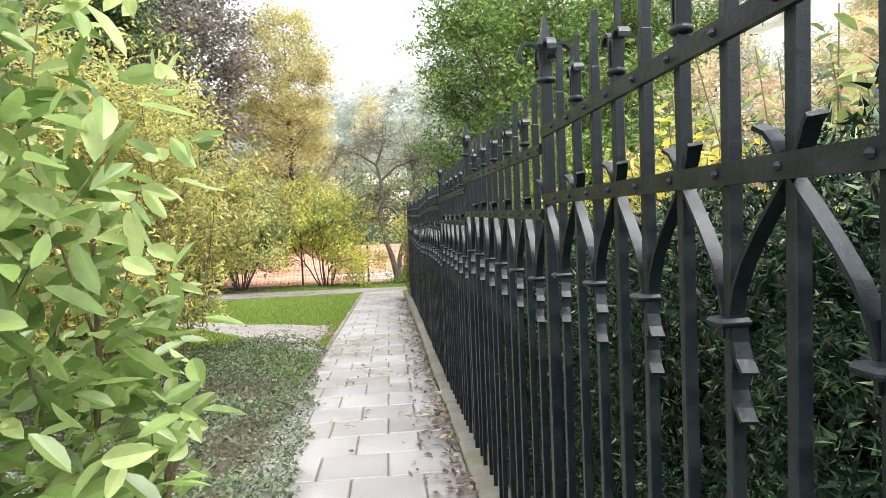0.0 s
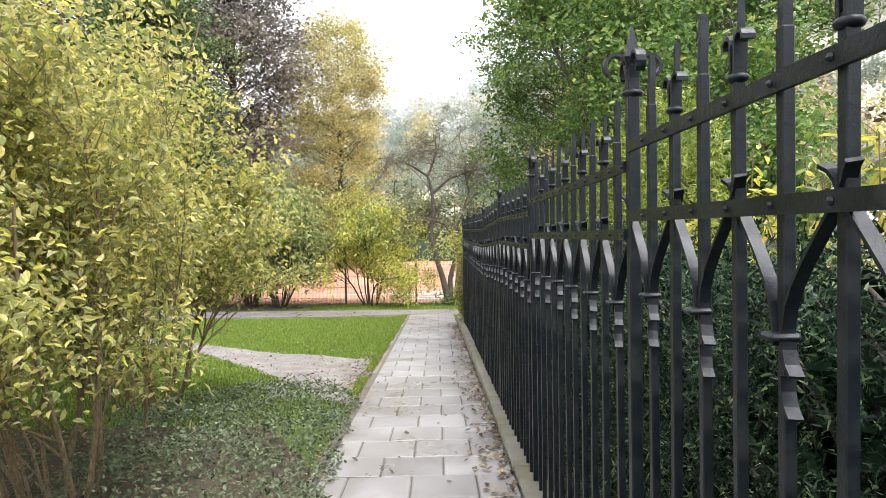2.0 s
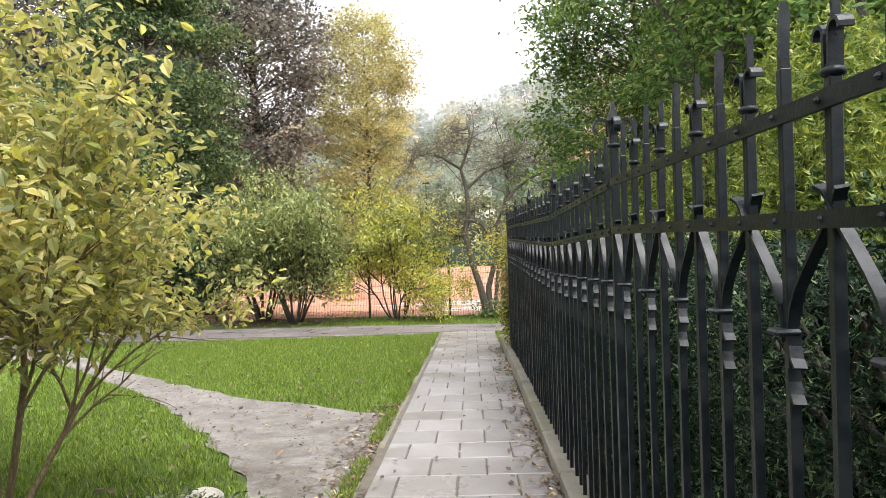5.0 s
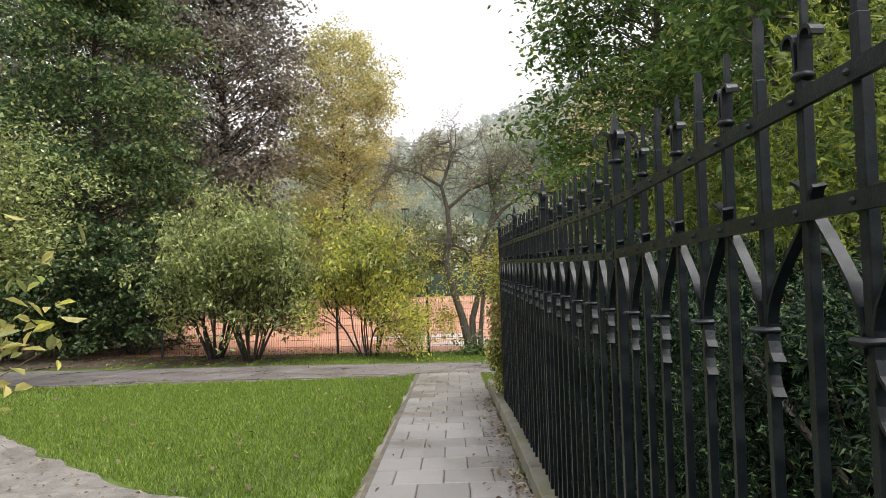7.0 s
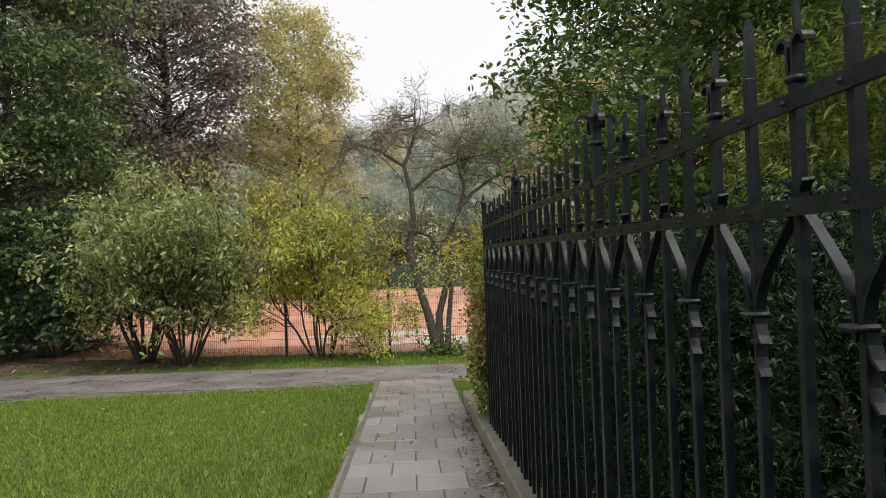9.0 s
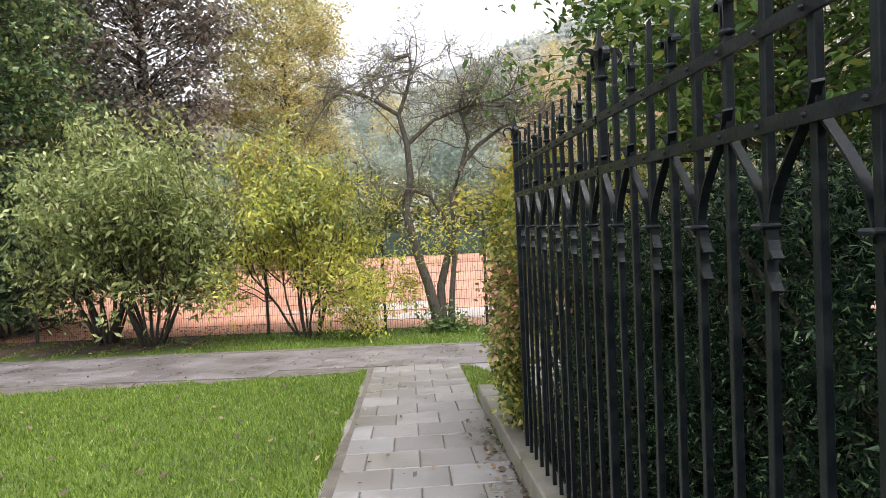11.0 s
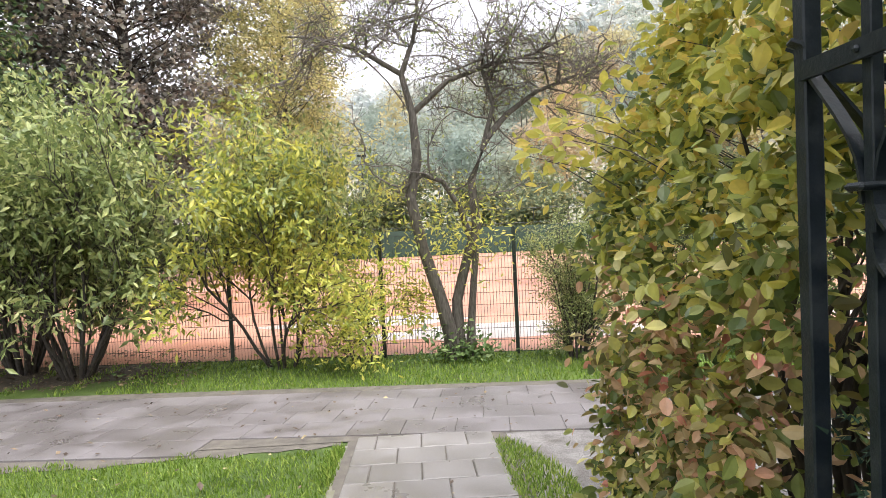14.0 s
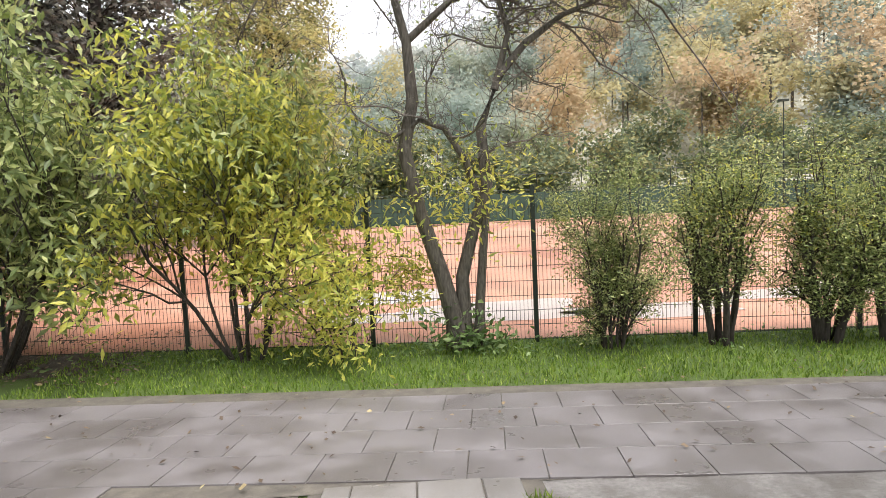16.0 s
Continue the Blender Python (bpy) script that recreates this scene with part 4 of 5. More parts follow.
Q = np.concatenate([np.stack([rr.uniform(0.14, 0.7, 190), rr.uniform(15.85, 16.4, 190), rr.normal(size=190) * 0.08 + 1.33], 1),
                    np.stack([rr.uniform(0.45, 1.2, 260), rr.uniform(15.8, 16.5, 260), rr.normal(size=260) * 0.13 + 1.55], 1)])
part("shoot_foliage", mesh_of("shoot_leaves", *leaves(Q - o, 0.055, 0.03, rr, 0.2, 0.2, "oval"), L_BEECH_Y), hb, "bright yellow shoots reaching over the path")
lines = []
for _ in range(40):
    bx, by = rr.uniform(0.95, 1.35), rr.uniform(15.3, 16.1)
    g0 = float(gz(by))
    lines.append(([(bx - o[0], by - o[1], g0 - o[2]), (bx + rr.normal() * 0.15 - o[0], by + rr.normal() * 0.15 - o[1], g0 + 1.1 - o[2]), (bx + rr.normal() * 0.12 - o[0], by + rr.normal() * 0.1 - o[1], g0 + rr.uniform(1.6, 2.2) - o[2])], [0.02, 0.013, 0.004]))
for q in Q[::14]:
    w = q - [-0.3, 0.12, 0.17]
    lines.append(([tuple(w - o), tuple((w + q) / 2 + [0, 0, 0.03] - o), tuple(q - o)], [0.0025, 0.002, 0.001]))
part("branchwork", mesh_of("branches", *tubes(lines, 5), B_DARK, True), hb)

# ---- shrubs and tree along the court fence ----
G = "shrubs along the court fence"
plant("grey_shrub", "large grey-green shrub with dark wet stems by the fence", "shrub", (-6.6, 24.5), 11, 4.6, 0.9, 17000, L_GREY, B_DARK, 0.155, 15, 3, 0.05, 7, 0.17, 0.8, False, first=0.38, group=G, width=0.36, size_to=(1.7, 4.6))
plant("grey_shrub", "large grey-green shrub with a fan of thin stems", "shrub", (-5.45, 23.9), 16, 4.4, 1.0, 18000, L_GREY, B_DARK, 0.155, 16, 3, 0.035, 7, 0.17, 0.8, False, first=0.34, group=G, width=0.36, size_to=(1.9, 4.4))
plant("yellow_shrub", "yellow-green elder-like shrub with reddish stems", "shrub", (-2.35, 23.95), 9, 4.0, 0.95, 9000, L_YELLOW, B_DARK, 0.145, 17, 3, 0.035, 7, 0.15, 0.8, False, first=0.3, group=G, width=0.34, extra=[(L_GREY, 5000, 2.0, 9)], size_to=(1.7, 4.0))
plant("yellow_shrub", "low yellow shrub hanging over the grass strip", "shrub", (-1.1, 23.7), 7, 2.3, 0.9, 4200, L_YELLOW, B_DARK, 0.11, 18, 3, 0.018, 5, 0.16, 0.5, False, first=0.2, group=G, width=0.34, bow=0.06, size_to=(1.1, 2.0))
plant("narrow_shrub", "upright grey-green privet shrub against the wire fence", "shrub", (2.15, 23.5), 11, 2.5, 0.4, 24000, L_GREY, B_DARK, 0.05, 19, 3, 0.025, 6, 0.1, 0.1, False, first=0.05, group=G, width=0.35, size_to=(0.75, 2.3))
plant("narrow_shrub", "upright privet shrub with forked dark trunk", "shrub", (3.42, 23.35), 6, 2.9, 0.55, 14000, L_GREY, B_DARK, 0.055, 20, 3, 0.045, 6, 0.12, 0.1, False, first=0.25, group=G, width=0.35, extra=[(L_YELLOW, 1500, 1.2, 9)], size_to=(0.6, 2.35))
plant("narrow_shrub", "tall upright shrub with several dark stems", "shrub", (4.6, 23.15), 8, 3.1, 0.42, 15000, L_GREY, B_DARK, 0.055, 23, 3, 0.05, 6, 0.12, 0.1, False, first=0.2, group=G, width=0.35, extra=[(L_YELLOW, 1500, 1.2, 9)], size_to=(0.6, 2.4))
plant("narrow_shrub", "tall upright shrub thick with small leaves", "shrub", (5.35, 23.05), 7, 3.2, 0.35, 12000, L_GREY, B_DARK, 0.06, 24, 3, 0.05, 6, 0.16, 0.1, False, first=0.35, group=G, width=0.35, size_to=(0.7, 2.45))


def fruit_tree():
    """Old leaning fruit tree: two main stems, knotty half-bare branches."""
    rr = np.random.default_rng(91)
    base = (0.28, 23.85, float(gz(23.85)))
    t = thing("fruit_tree", "old half-bare fruit tree with two leaning grey trunks", "tree", base)
    main = [([(0, 0, -0.1), (-0.02, 0, 0.35), (-0.16, 0, 0.95), (-0.4, 0.02, 1.75), (-0.55, 0, 2.5), (-0.42, 0, 3.1), (-0.46, 0.02, 3.8), (-0.6, 0, 4.4)], [0.16, 0.12, 0.1, 0.088, 0.085, 0.075, 0.06, 0.045]),
            ([(0.1, 0.05, -0.1), (0.1, 0.05, 0.4), (0.1, 0.07, 0.9), (0.27, 0.09, 1.5), (0.46, 0.1, 2.04), (0.41, 0.1, 2.75), (0.68, 0.1, 3.4), (1.0, 0.12, 3.75)], [0.13, 0.1, 0.085, 0.075, 0.075, 0.065, 0.055, 0.045]),
            ([(0.26, 0.0, -0.1), (0.3, 0.02, 0.5), (0.36, 0.05, 1.1), (0.44, 0.09, 1.75)], [0.08, 0.065, 0.055, 0.05]),
            ([(0.38, 0.1, 1.75), (0.2, 0.05, 2.35), (-0.05, 0.0, 2.75), (-0.35, -0.05, 2.85), (-0.75, -0.05, 2.6)], [0.05, 0.045, 0.04, 0.03, 0.018]),
            ([(-0.6, 0, 4.4), (-1.2, 0.1, 4.8), (-1.9, 0.2, 5.05), (-2.3, 0.1, 5.05)], [0.045, 0.035, 0.025, 0.012]),
            ([(-0.6, 0, 4.4), (-0.4, 0, 4.9), (-0.3, 0, 5.4), (-0.4, 0.1, 5.8)], [0.045, 0.034, 0.022, 0.01]),
            ([(-0.46, 0.02, 3.8), (0.1, 0.15, 4.3), (0.8, 0.2, 4.55), (1.5, 0.25, 4.7), (2.1, 0.1, 4.95)], [0.05, 0.04, 0.032, 0.022, 0.01]),
            ([(1.0, 0.12, 3.75), (1.5, 0.2, 4.1), (2.1, 0.1, 4.3), (2.6, 0, 4.2)], [0.045, 0.034, 0.022, 0.01]),
            ([(0.6, 0.1, 3.2), (0.8, 0.1, 3.9), (0.65, 0.2, 4.5), (0.8, 0.1, 5.1)], [0.05, 0.036, 0.024, 0.01])]
    part("trunk", mesh_of("trunk", *tubes(main, 9), B_GREY, True), t)
    lines, tips, boughs = [], [], []

    def shoot(p, d, ln, steps, bend, rise):
        chain = [np.array(p, float)]
        for _ in range(steps):
            d = d + rr.normal(size=3) * bend + [0, 0, rise]
            d /= np.linalg.norm(d)
            chain.append(chain[-1] + d * ln / steps)
        return np.array(chain), d

    def along(pts, lo):
        s = rr.uniform(lo, 1) * (len(pts) - 1)
        i = min(int(s), len(pts) - 2)
        return pts[i] + (pts[i + 1] - pts[i]) * (s - i)

    for k, (pts, rad) in enumerate(main[3:]):
        pts = np.array(pts)
        boughs.append(pts)
        for _ in range(6 if k == 0 else 17):
            p = along(pts, 0.2)
            d = rr.normal(size=3) * [1, 1, 0.55] + [0.3 * np.sign(p[0]), 0, 0.25]
            chain, _ = shoot(p, d / np.linalg.norm(d), rr.uniform(0.8, 1.7), 6, 0.28, 0.0)
            chain[:, 2] = np.minimum(chain[:, 2], 6.0 - 0.28 * (chain[:, 0] - 0.1) ** 2)
            boughs.append(chain)
            lines.append((chain, np.linspace(0.02, 0.006, 7)))
    for chain in boughs:
        for _ in range(13):
            d = rr.normal(size=3) * [1, 1, 0.8] + [0, 0, 0.2]
            twig, d = shoot(along(chain, 0.15), d / np.linalg.norm(d), rr.uniform(0.2, 0.6), 4, 0.35, 0.03)
            lines.append((twig, [0.0065, 0.0055, 0.005, 0.004, 0.0025]))
            tips += list(twig[1:])
            for q in twig[1:]:
                e = d + rr.normal(size=3) * 0.9
                e /= np.linalg.norm(e)
                lines.append(([q, q + e * 0.1, q + e * 0.2 + [0, 0, 0.03]], [0.004, 0.0032, 0.002]))
    part("branchwork", mesh_of("branches", *tubes(lines, 3), B_TWIG, True), t)
    tips = np.array(tips)
    P = tips[rr.integers(0, len(tips), 3800)] + rr.normal(size=(3800, 3)) * 0.07
    part("foliage", mesh_of("leaves", *leaves(P, 0.07, 0.03, rr, 0.35, 0.25, False), L_GREY), t)
    Q = np.stack([rr.normal(size=900) * 0.55 + 0.1, rr.normal(size=900) * 0.25 - 0.1, rr.normal(size=900) * 0.35 + 2.0], 1)
    part("young_foliage", mesh_of("young_leaves", *leaves(Q, 0.11, 0.035, rr, 0.5, 0.25, False), L_YELLOW), t, "yellow-green hanging shoots")
    Q = np.stack([rr.normal(size=420) * 0.3 + 0.15, rr.normal(size=420) * 0.2 - 0.2, np.abs(rr.normal(size=420)) * 0.2 + 0.05], 1)
    part("root_foliage", mesh_of("root_shoots", *leaves(Q, 0.12, 0.06, rr, 0.1, 0.25, False), L_WEED), t, "grey-green leafy shoots at the foot")


fruit_tree()

# ---- tall trees beyond ----
T = "tall trees beyond the court"
# paler L_GREY leaves sprinkled through the crown stand in for highlights on sprays
crowned("dark_tree", "dense dark green tree hanging to the ground", (-11.3, 27.3), 13.5, 0.5, 3.5, 330, 52000, L_DEEP, B_DARK, 0.17, 51, 0.12, 0.32, 0.35, 0.55, 0.2, T, 0.55, 0.6, 0.25, (L_GREY, 9000))
plant("dark_shrub", "dense dark green bush filling the corner by the court", "shrub", (-9.6, 26.3), 12, 4.0, 1.0, 14000, L_DEEP, B_DARK, 0.16, 57, 3, 0.05, 7, 0.2, 0.4, False, first=0.05, group=T, width=0.6, size_to=(2.3, 4.2))
plant("dark_shrub", "dense dark green bush beside the shaded path", "shrub", (-13.2, 25.5), 12, 4.0, 1.0, 14000, L_DEEP, B_DARK, 0.16, 58, 3, 0.05, 7, 0.2, 0.4, False, first=0.05, group=T, width=0.6, size_to=(2.6, 5.0))
crowned("brown_tree", "tall dark grey-brown tree, half bare", (-13.6, 44), 30, 1.5, 5.0, 420, 70000, L_BROWN, B_DARK, 0.28, 52, 0.45, 0.65, 0.0, 0.85, 0.4, T)
crowned("brown_tree", "tall dark grey-brown tree behind the shrubs", (-20.0, 41), 30, 1.5, 5.8, 420, 64000, L_BROWN, B_DARK, 0.3, 53, 0.45, 0.65, 0.0, 0.9, 0.4, T)
crowned("brown_tree", "dark brown tree at the court's corner", (-27, 36), 26, 1.5, 5.0, 240, 26000, L_BROWN, B_DARK, 0.34, 54, 0.4, 0.65, 0.0, 0.9, 0.4, T)
crowned("golden_tree", "tall golden-leaved autumn tree with an oval crown", (-7.4, 50), 18.2, 0.8, 3.9, 300, 64000, L_GOLD, B_DARK, 0.19, 55, 0.5, 0.7, 0.0, 0.6, 0.25, T, lean=-0.4)
plant("green_tree", "green garden tree behind the yellowing shrubs", "tree", (-9.5, 18.5), 2, 6.5, 0.4, 20000, L_GREY, B_DARK, 0.1, 56, 4, 0.1, 6, 0.25, 0.3, False, first=0.25, group=T, size_to=(2.2, 6.0))

# belt of trees behind the court, and wooded hillside, haze mixed into their colours
def woods(name, label, trees, leaf, size, per, seed):
    r = np.random.default_rng(seed)
    P, lines = [], []
    for x, y, z, h, w in trees:
        n = per
        blobs = r.normal(size=(16, 3))
        blobs = blobs / np.linalg.norm(blobs, axis=1, keepdims=True) * r.uniform(0.4, 1, (16, 1)) * [w * 0.42, w * 0.42, h * 0.34] + [0, 0, h * 0.62]
        q = blobs[r.integers(0, 16, n)] + r.normal(size=(n, 3)) * [w * 0.09, w * 0.09, h * 0.055]
        P.append(q + [x, y, z])
        lines.append(([(x, y, z - 0.5), (x, y, z + h * 0.75)], [w * 0.018, w * 0.008]))
    V, F = leaves(np.concatenate(P), size, size * 0.8, r, 0.2, 0.25, False)
    ob = tagged(new(name, mesh_of(name, V, F, leaf)), label, "woods", kind="stuff")
    tagged(part("trunks", mesh_of("trunks", *tubes(lines, 5), B_TWIG, True), ob), kind="stuff")


r = np.random.default_rng(5)
zc = float(gz(60.0))
woods("court_trees", "belt of green and golden trees behind the court, haze dulled into their colour", [(x + r.normal(), 66 + r.normal() * 3, zc - 1, r.uniform(6, 10), 6.5) for x in np.arange(-12, 60, 2.4)], L_BELT, 0.34, 2300, 71)


def ridge(az):
    return np.interp(az, [-60, -30, -10, 0, 10, 20, 35, 60], [11, 10.5, 10.5, 12, 15, 19, 20.5, 21])


hill = []
for _ in range(1100):
    az, d = r.uniform(-40, 55), r.uniform(95, 260)
    top = 240 * math.tan(radians(float(ridge(az))))
    z = zc + top * max(0.0, (d - 90) / 150) ** 1.1 * (1 if d < 240 else 1.0) - (8 if d > 200 else 4)
    hill.append((d * math.sin(radians(az)), d * math.cos(radians(az)), min(z, zc + top - 10), r.uniform(9, 14), 9))
near_hill = {0: [], 1: [], 2: []}
for _ in range(190):
    az, d = r.uniform(-35, 52), r.uniform(93, 165)
    top = 240 * math.tan(radians(float(ridge(az))))
    hue = r.choice([0, 1, 2], p=[0.3, 0.38, 0.32] if az > 9 else [0.78, 0.16, 0.06])
    near_hill[hue].append((d * math.sin(radians(az)), d * math.cos(radians(az)), zc - 3 + top * max(0.0, (d - 90) / 150) ** 1.1, r.uniform(12, 18), r.uniform(9, 14)))
for k, (leaf, label) in enumerate(((L_FAR, "grey-green woods on the hillside, mist put into their colour"), (L_FAR_Y, "yellow autumn trees among the hillside woods"), (L_FAR_O, "orange-brown autumn trees among the hillside woods"))):
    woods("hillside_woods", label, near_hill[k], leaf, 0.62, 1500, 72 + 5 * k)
woods("painted_mist_ridge_woods", "pale woods along the hill's ridge, mist put into their colour", [h for h in hill if h[1] >= 150], L_MIST, 1.6, 140, 73)
AZ = np.linspace(-75, 75, 60)
D = np.linspace(85, 330, 12)
A, R = np.meshgrid(np.radians(AZ), D)
TOP = 240 * np.tan(np.radians(ridge(np.degrees(A))))
Z = zc - 1 + TOP * np.clip((R - 88) / 150, 0, 1) ** 1.1 - 6 * np.clip((R - 88) / 40, 0, 1)
V = np.stack([R * np.sin(A), R * np.cos(A), Z], -1).reshape(-1, 3)
i, j = np.meshgrid(np.arange(11), np.arange(59), indexing="ij")
a = i * 60 + j
# mist over the slope is put into the pale ground colour
M_HILL = surface("hill_ground_painted_mist", (0.42, 0.42, 0.34), (0.55, 0.53, 0.43), 0.05, 0.95, 0.6, 0.5, 0.4)
tagged(new("hillside", mesh_of("hillside", V, np.stack([a, a + 1, a + 61, a + 60], -1).reshape(-1, 4), M_HILL, True)), "wooded hillside beyond the court, mist put into its pale colour", "hill", kind="structure")

# far side of the court: windbreak, club house, lamp masts
far = thing("windbreak_fence", "far court fence hung with green windbreak cloth", "fence", (9, 58.2, zc))
part("cloth", sheet("cloth", np.linspace(-22, 26, 30), np.array([0.0, 0.02]), M_SCREEN, 0, lambda X, Y: np.where(Y > 0.01, 1.8, 0.05)), far)
part("wire_mesh", mesh_of("rails", *tubes([([(-22, 0.05, z), (26, 0.05, z)], [0.02, 0.02]) for z in (0.05, 2.0, 3.0)] + [([(x, 0.05, 0), (x, 0.05, 3.0)], [0.03, 0.03]) for x in np.arange(-22, 27, 3.0)], 5), M_WIRE), far)
club = thing("club_house", "low white-boarded club house with a pale roof", "house", (36, 52, zc))
bm = bmesh.new()
box(bm, (-4, -3, 0), (4, 3, 2.8), 0.02)
part("wall", bm_mesh("wall", bm, M_TIMBER), club)
bm = bmesh.new()
for sgn in (-1, 1):
    box(bm, (-4.5, -0.06, -2.0), (4.5, 0.06, 2.0), 0.01, None)
    bmesh.ops.transform(bm, matrix=Matrix.Translation((0, sgn * 1.7, 3.55)) @ Matrix.Rotation(radians(sgn * 66), 4, "X"), verts=[v for v in bm.verts if abs(v.co.z) < 2.2 and abs(v.co.y) < 0.2])
part("roof", bm_mesh("roof", bm, M_TIMBER), club)
for x, y in ((24, 57), (-3.6, 57.5)):
    lamp = thing("lamp_mast", "thin steel lamp mast beside the court", "lamp mast", (x, y, zc), "lamp masts of the court")
    part("mast", mesh_of("mast", *tubes([([(0, 0, 0), (0, 0, 7)], [0.06, 0.04])], 6), M_WIRE), lamp)
    bm = bmesh.new()
    box(bm, (-0.3, -0.15, 6.9), (0.3, 0.15, 7.05), 0.02)
    part("lamp_head", bm_mesh("lamp_head", bm, M_WIRE), lamp)


# ---- grass, weeds and fallen leaves ----
def track_gap(x, y):
    lo = np.array(LOWER)[np.argsort([p[0] for p in LOWER])]
    up = np.array(UPPER)[np.argsort([p[0] for p in UPPER])]
    return (y > np.interp(x, lo[:, 0], lo[:, 1])) & (y < np.interp(x, up[:, 0], up[:, 1]))


def blades(name, label, n, xr, yr, keep, height, seed, material, wide=0.006):
    r = np.random.default_rng(seed)
    x, y = r.uniform(*xr, n), r.uniform(*yr, n)
    ok = keep(x, y)
    x, y = x[ok], y[ok]
    n = len(x)
    base = np.stack([x, y, gz(y) - 0.005], 1)
    a, h = r.uniform(0, 2 * math.pi, n), height * r.uniform(0.45, 1.3, n)
    side = np.stack([np.cos(a), np.sin(a), 0 * a], 1) * wide
    leanv = np.stack([r.normal(size=n) * 0.35, r.normal(size=n) * 0.35, np.ones(n)], 1) * h[:, None]
    V = np.stack([base - side, base + side, base + leanv * [0.5, 0.5, 0.6] + side * 0.7, base + leanv], 1).reshape(-1, 3)
    b = (np.arange(n) * 4)[:, None]
    F = np.concatenate([b + [0, 1, 2], b + [0, 2, 3]])
    tagged(new(name, mesh_of(name, V, F, material)), label, "grass", kind="stuff")


lawn = lambda x, y: (~track_gap(x, y)) & (y < 19.36 + 0.09 * np.sin(x * 5) + 0.06 * np.sin(x * 13)) & ~((x > -6.3 + 0.2 * y) & (x > -5.6) & (y < 7.3 + 0.15 * np.sin(x * 4))) & (x < -0.905)
blades("lawn_grass", "short bright green lawn grass", 130000, (-6.5, -0.9), (7.1, 19.6), lawn, 0.05, 81, L_GRASS)
blades("lawn_grass", "short green lawn grass further from the path", 60000, (-15, -6.5), (6.0, 19.6), lawn, 0.06, 82, L_GRASS, 0.011)
blades("strip_grass", "green grass strip between paving and court fence", 45000, (-9, 9), (20.5, 25), lambda x, y: (y > np.interp(x, [-16, -4.5, 4, 16], [23.3, 22.6, 21.5, 19.7]) + 0.02 * np.sin(x * 9)) & (y < court_y(x) + 0.1) & ((x > -4.6) | (np.sin(x * 7) > 0.7)), 0.065, 83, L_GRASS, 0.008)
blades("corner_grass", "small tuft of grass at the path corner", 5000, (0.36, 0.85), (17.0, 19.4), lambda x, y: x < 0.5 + 0.3 * np.sin((y - 17) * 1.3), 0.06, 84, L_GRASS)
blades("kerb_weeds", "thin weeds growing along the kerb foot", 1600, (0.3, 0.385), (0, 16.5), lambda x, y: np.sin(y * 2.1) + np.sin(y * 5.3) > 0.9, 0.06, 85, L_WEED)
blades("path_weeds", "grass tufts along the path edging", 6000, (-1.0, -0.9), (8.4, 19.4), lambda x, y: np.sin(y * 3.7) > -0.6, 0.07, 86, L_GRASS)


def scatter(name, label, n, xr, yr, keep, size, seed, material, lift=0.03):
    r = np.random.default_rng(seed)
    x, y = r.uniform(*xr, n), r.uniform(*yr, n)
    ok = keep(x, y, r)
    P = np.stack([x[ok], y[ok], gz(y[ok]) + lift + r.random(ok.sum()) * 0.012], 1)
    m = len(P)
    a, L = r.uniform(0, 2 * math.pi, m), (size * r.uniform(0.5, 1.4, m))[:, None]
    d = np.stack([np.cos(a), np.sin(a), r.normal(size=m) * 0.25], 1)
    v = np.stack([-np.sin(a), np.cos(a), r.normal(size=m) * 0.3], 1)
    up = np.array([[0, 0, 1.0]])
    o = [-d * 0.5 * L, v * 0.3 * L + up * 0.12 * L, d * 0.5 * L + up * 0.1 * L, -v * 0.3 * L + up * 0.1 * L]
    V = np.stack([P + q for q in o], 1).reshape(-1, 3)
    b = (np.arange(m) * 4)[:, None]
    tagged(new(name, mesh_of(name, V, np.concatenate([b + [0, 2, 1], b + [0, 3, 2]]), material)), label, "fallen leaves", kind="stuff")


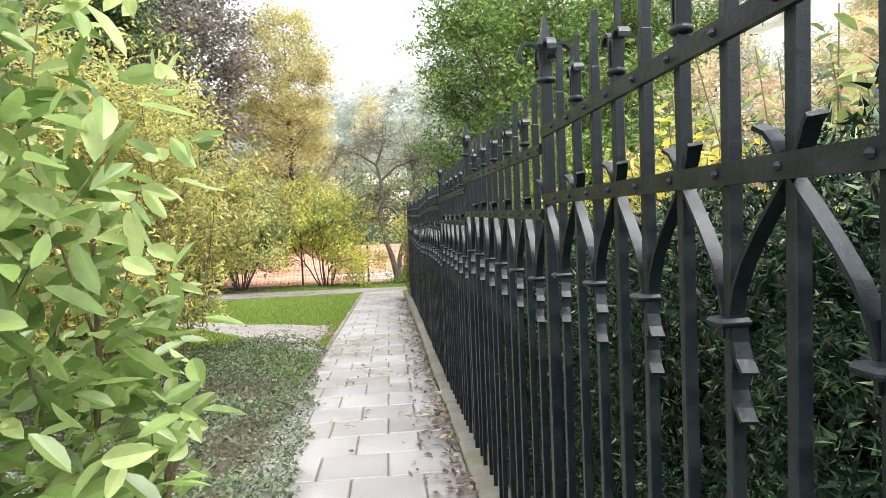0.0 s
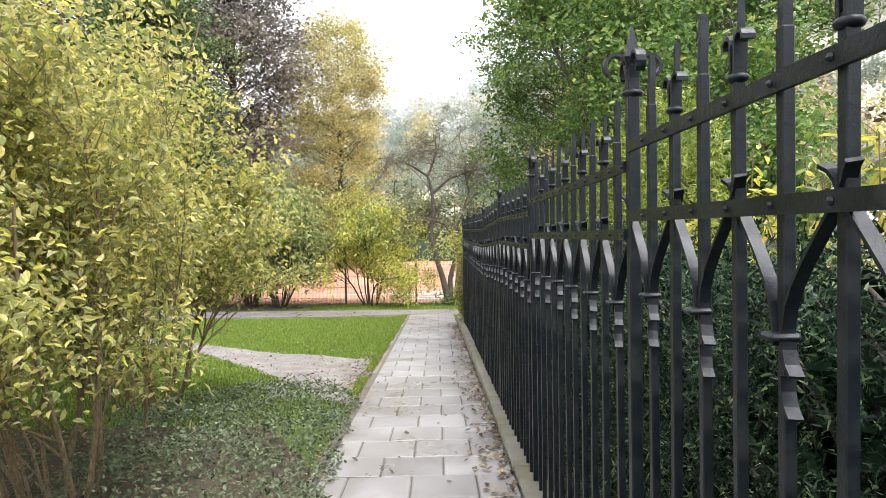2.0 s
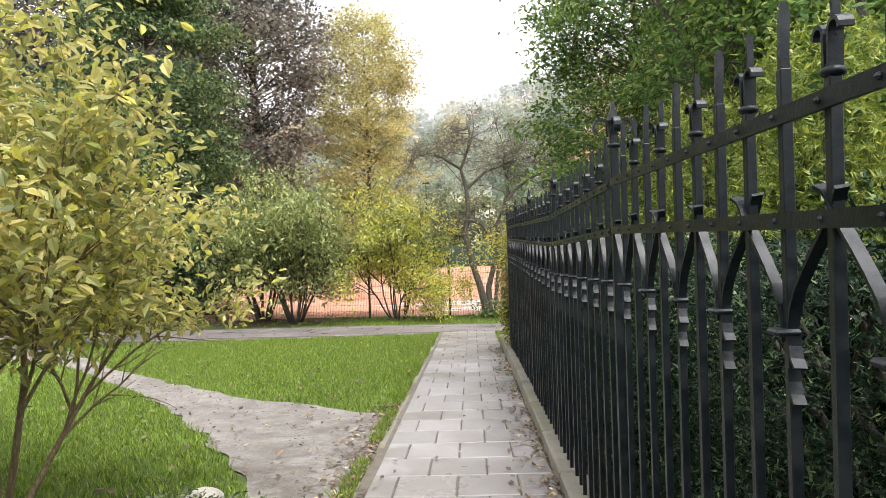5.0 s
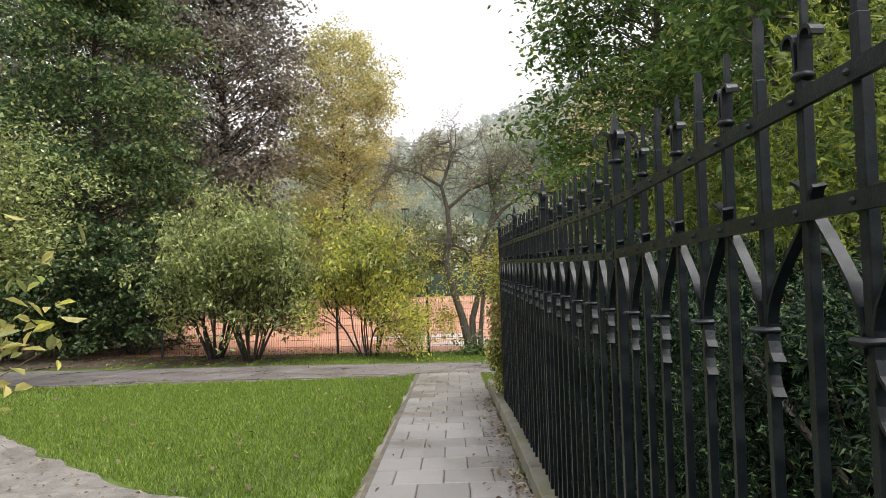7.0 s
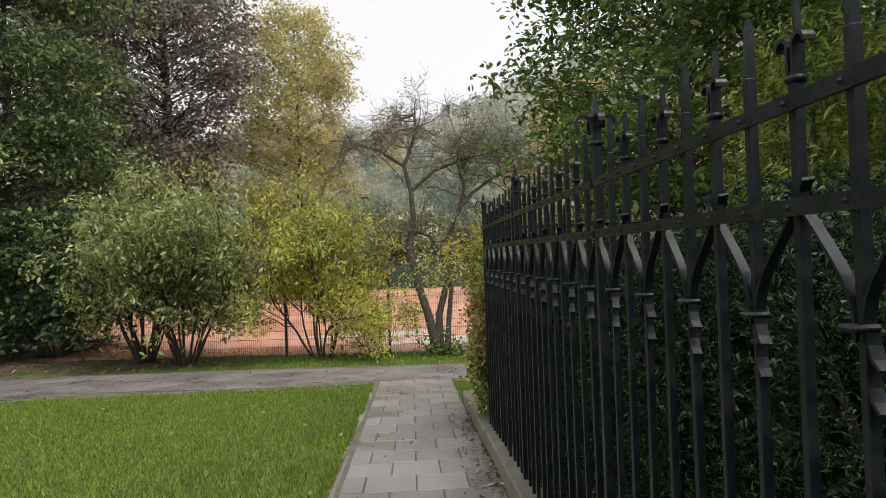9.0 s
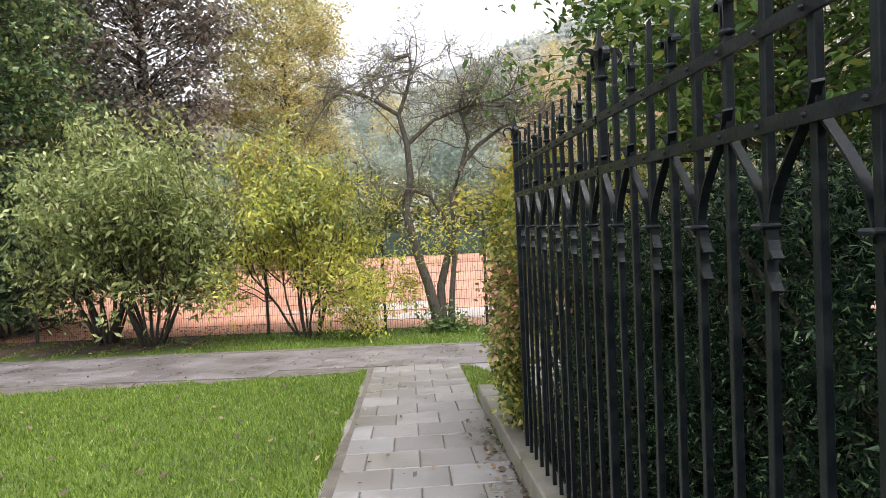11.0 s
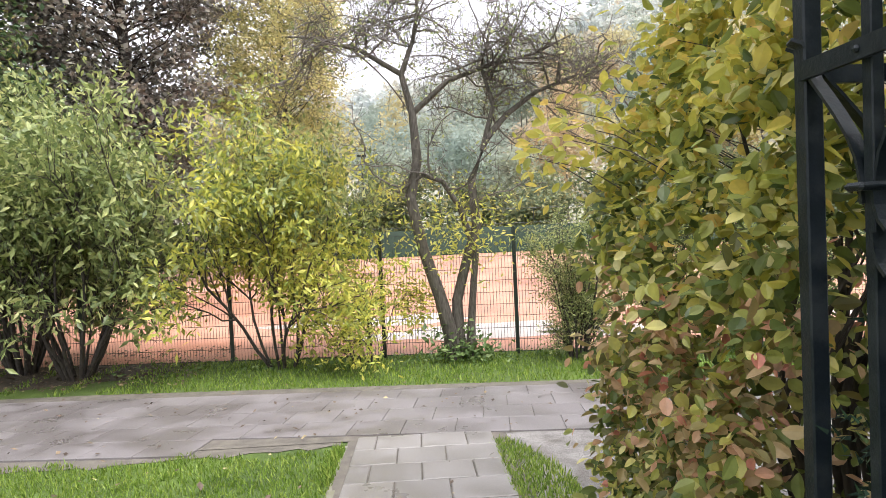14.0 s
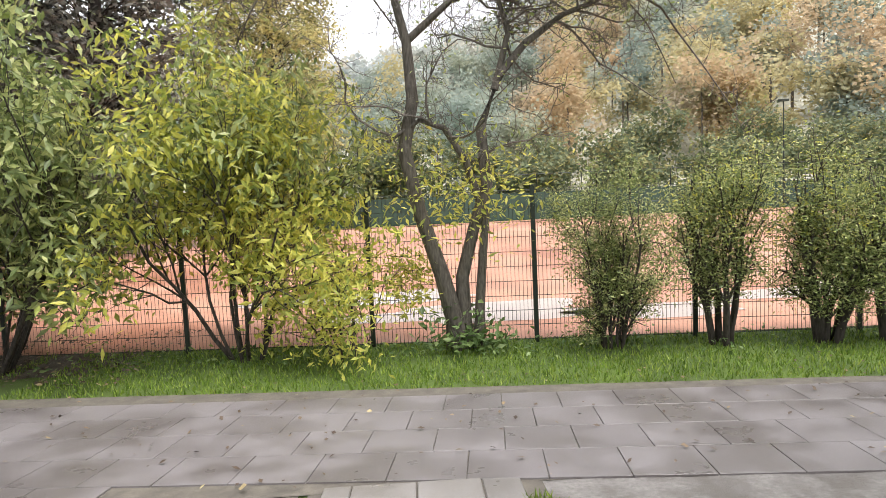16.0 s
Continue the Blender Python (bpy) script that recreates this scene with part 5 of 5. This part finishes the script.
scatter("fallen_leaves", "wet brown leaves gathered along the kerb", 5200, (0.06, 0.39), (-1, 16.5), lambda x, y, r: r.random(len(x)) < ((x - 0.06) / 0.32) ** 1.7 * (0.5 + 0.5 * np.sin(y * 1.7) ** 2), 0.046, 91, L_LITTER, 0.032)
scatter("fallen_leaves", "few wet leaves scattered on the slabs", 160, (-0.8, 0.3), (-1, 19), lambda x, y, r: x < 9, 0.04, 92, L_LITTER, 0.032)
scatter("fallen_leaves", "small dry leaves along the path's shrub edge", 500, (-0.95, -0.7), (1, 9), lambda x, y, r: r.random(len(x)) < (-0.7 - x) / 0.25, 0.04, 93, L_LITTER, 0.034)
scatter("fallen_leaves", "yellow and brown leaves scattered on the lawn", 420, (-9, -1), (8.5, 19.4), lambda x, y, r: x < 9, 0.06, 94, L_LITTER, 0.045)
scatter("fallen_leaves", "small leaves scattered over the cross path", 380, (-7, 6), (19.6, 22.6), lambda x, y, r: x < 99, 0.045, 95, L_LITTER, 0.034)
scatter("fallen_leaves", "dark wet leaf bits trodden into the earth track", 5000, (-9, -0.9), (8.8, 19), lambda x, y, r: track_gap(x, y), 0.034, 98, L_LITTER, 0.022)
scatter("fallen_leaves", "leaf litter under the shrubs by the fence", 2600, (-11, -3.5), (22.8, 26), lambda x, y, r: y > 22.7 - 0.05 * x, 0.06, 96, L_LITTER, 0.03)
scatter("fallen_leaves", "brown leaf litter in the shrub bed", 2400, (-6, -2), (2, 7.4), lambda x, y, r: x < 9, 0.06, 97, L_LITTER, 0.03)
cover("strip_weeds", "low broad weeds along the court fence foot", "weeds", 22000, (-5, 9), (21, 25), lambda x, y: (y > court_y(x) - 0.95 - 0.25 * np.sin(x * 2.3)) & (y < court_y(x) + 0.05), 0.2, L_WEED, 0.075, 23)
scatter("fallen_leaves", "dark wet leaves gathered where track meets edging", 900, (-1.35, -0.9), (8.6, 11.6), lambda x, y, r: r.random(len(x)) < ((x + 1.35) / 0.45) ** 1.6, 0.05, 99, L_LITTER, 0.02)
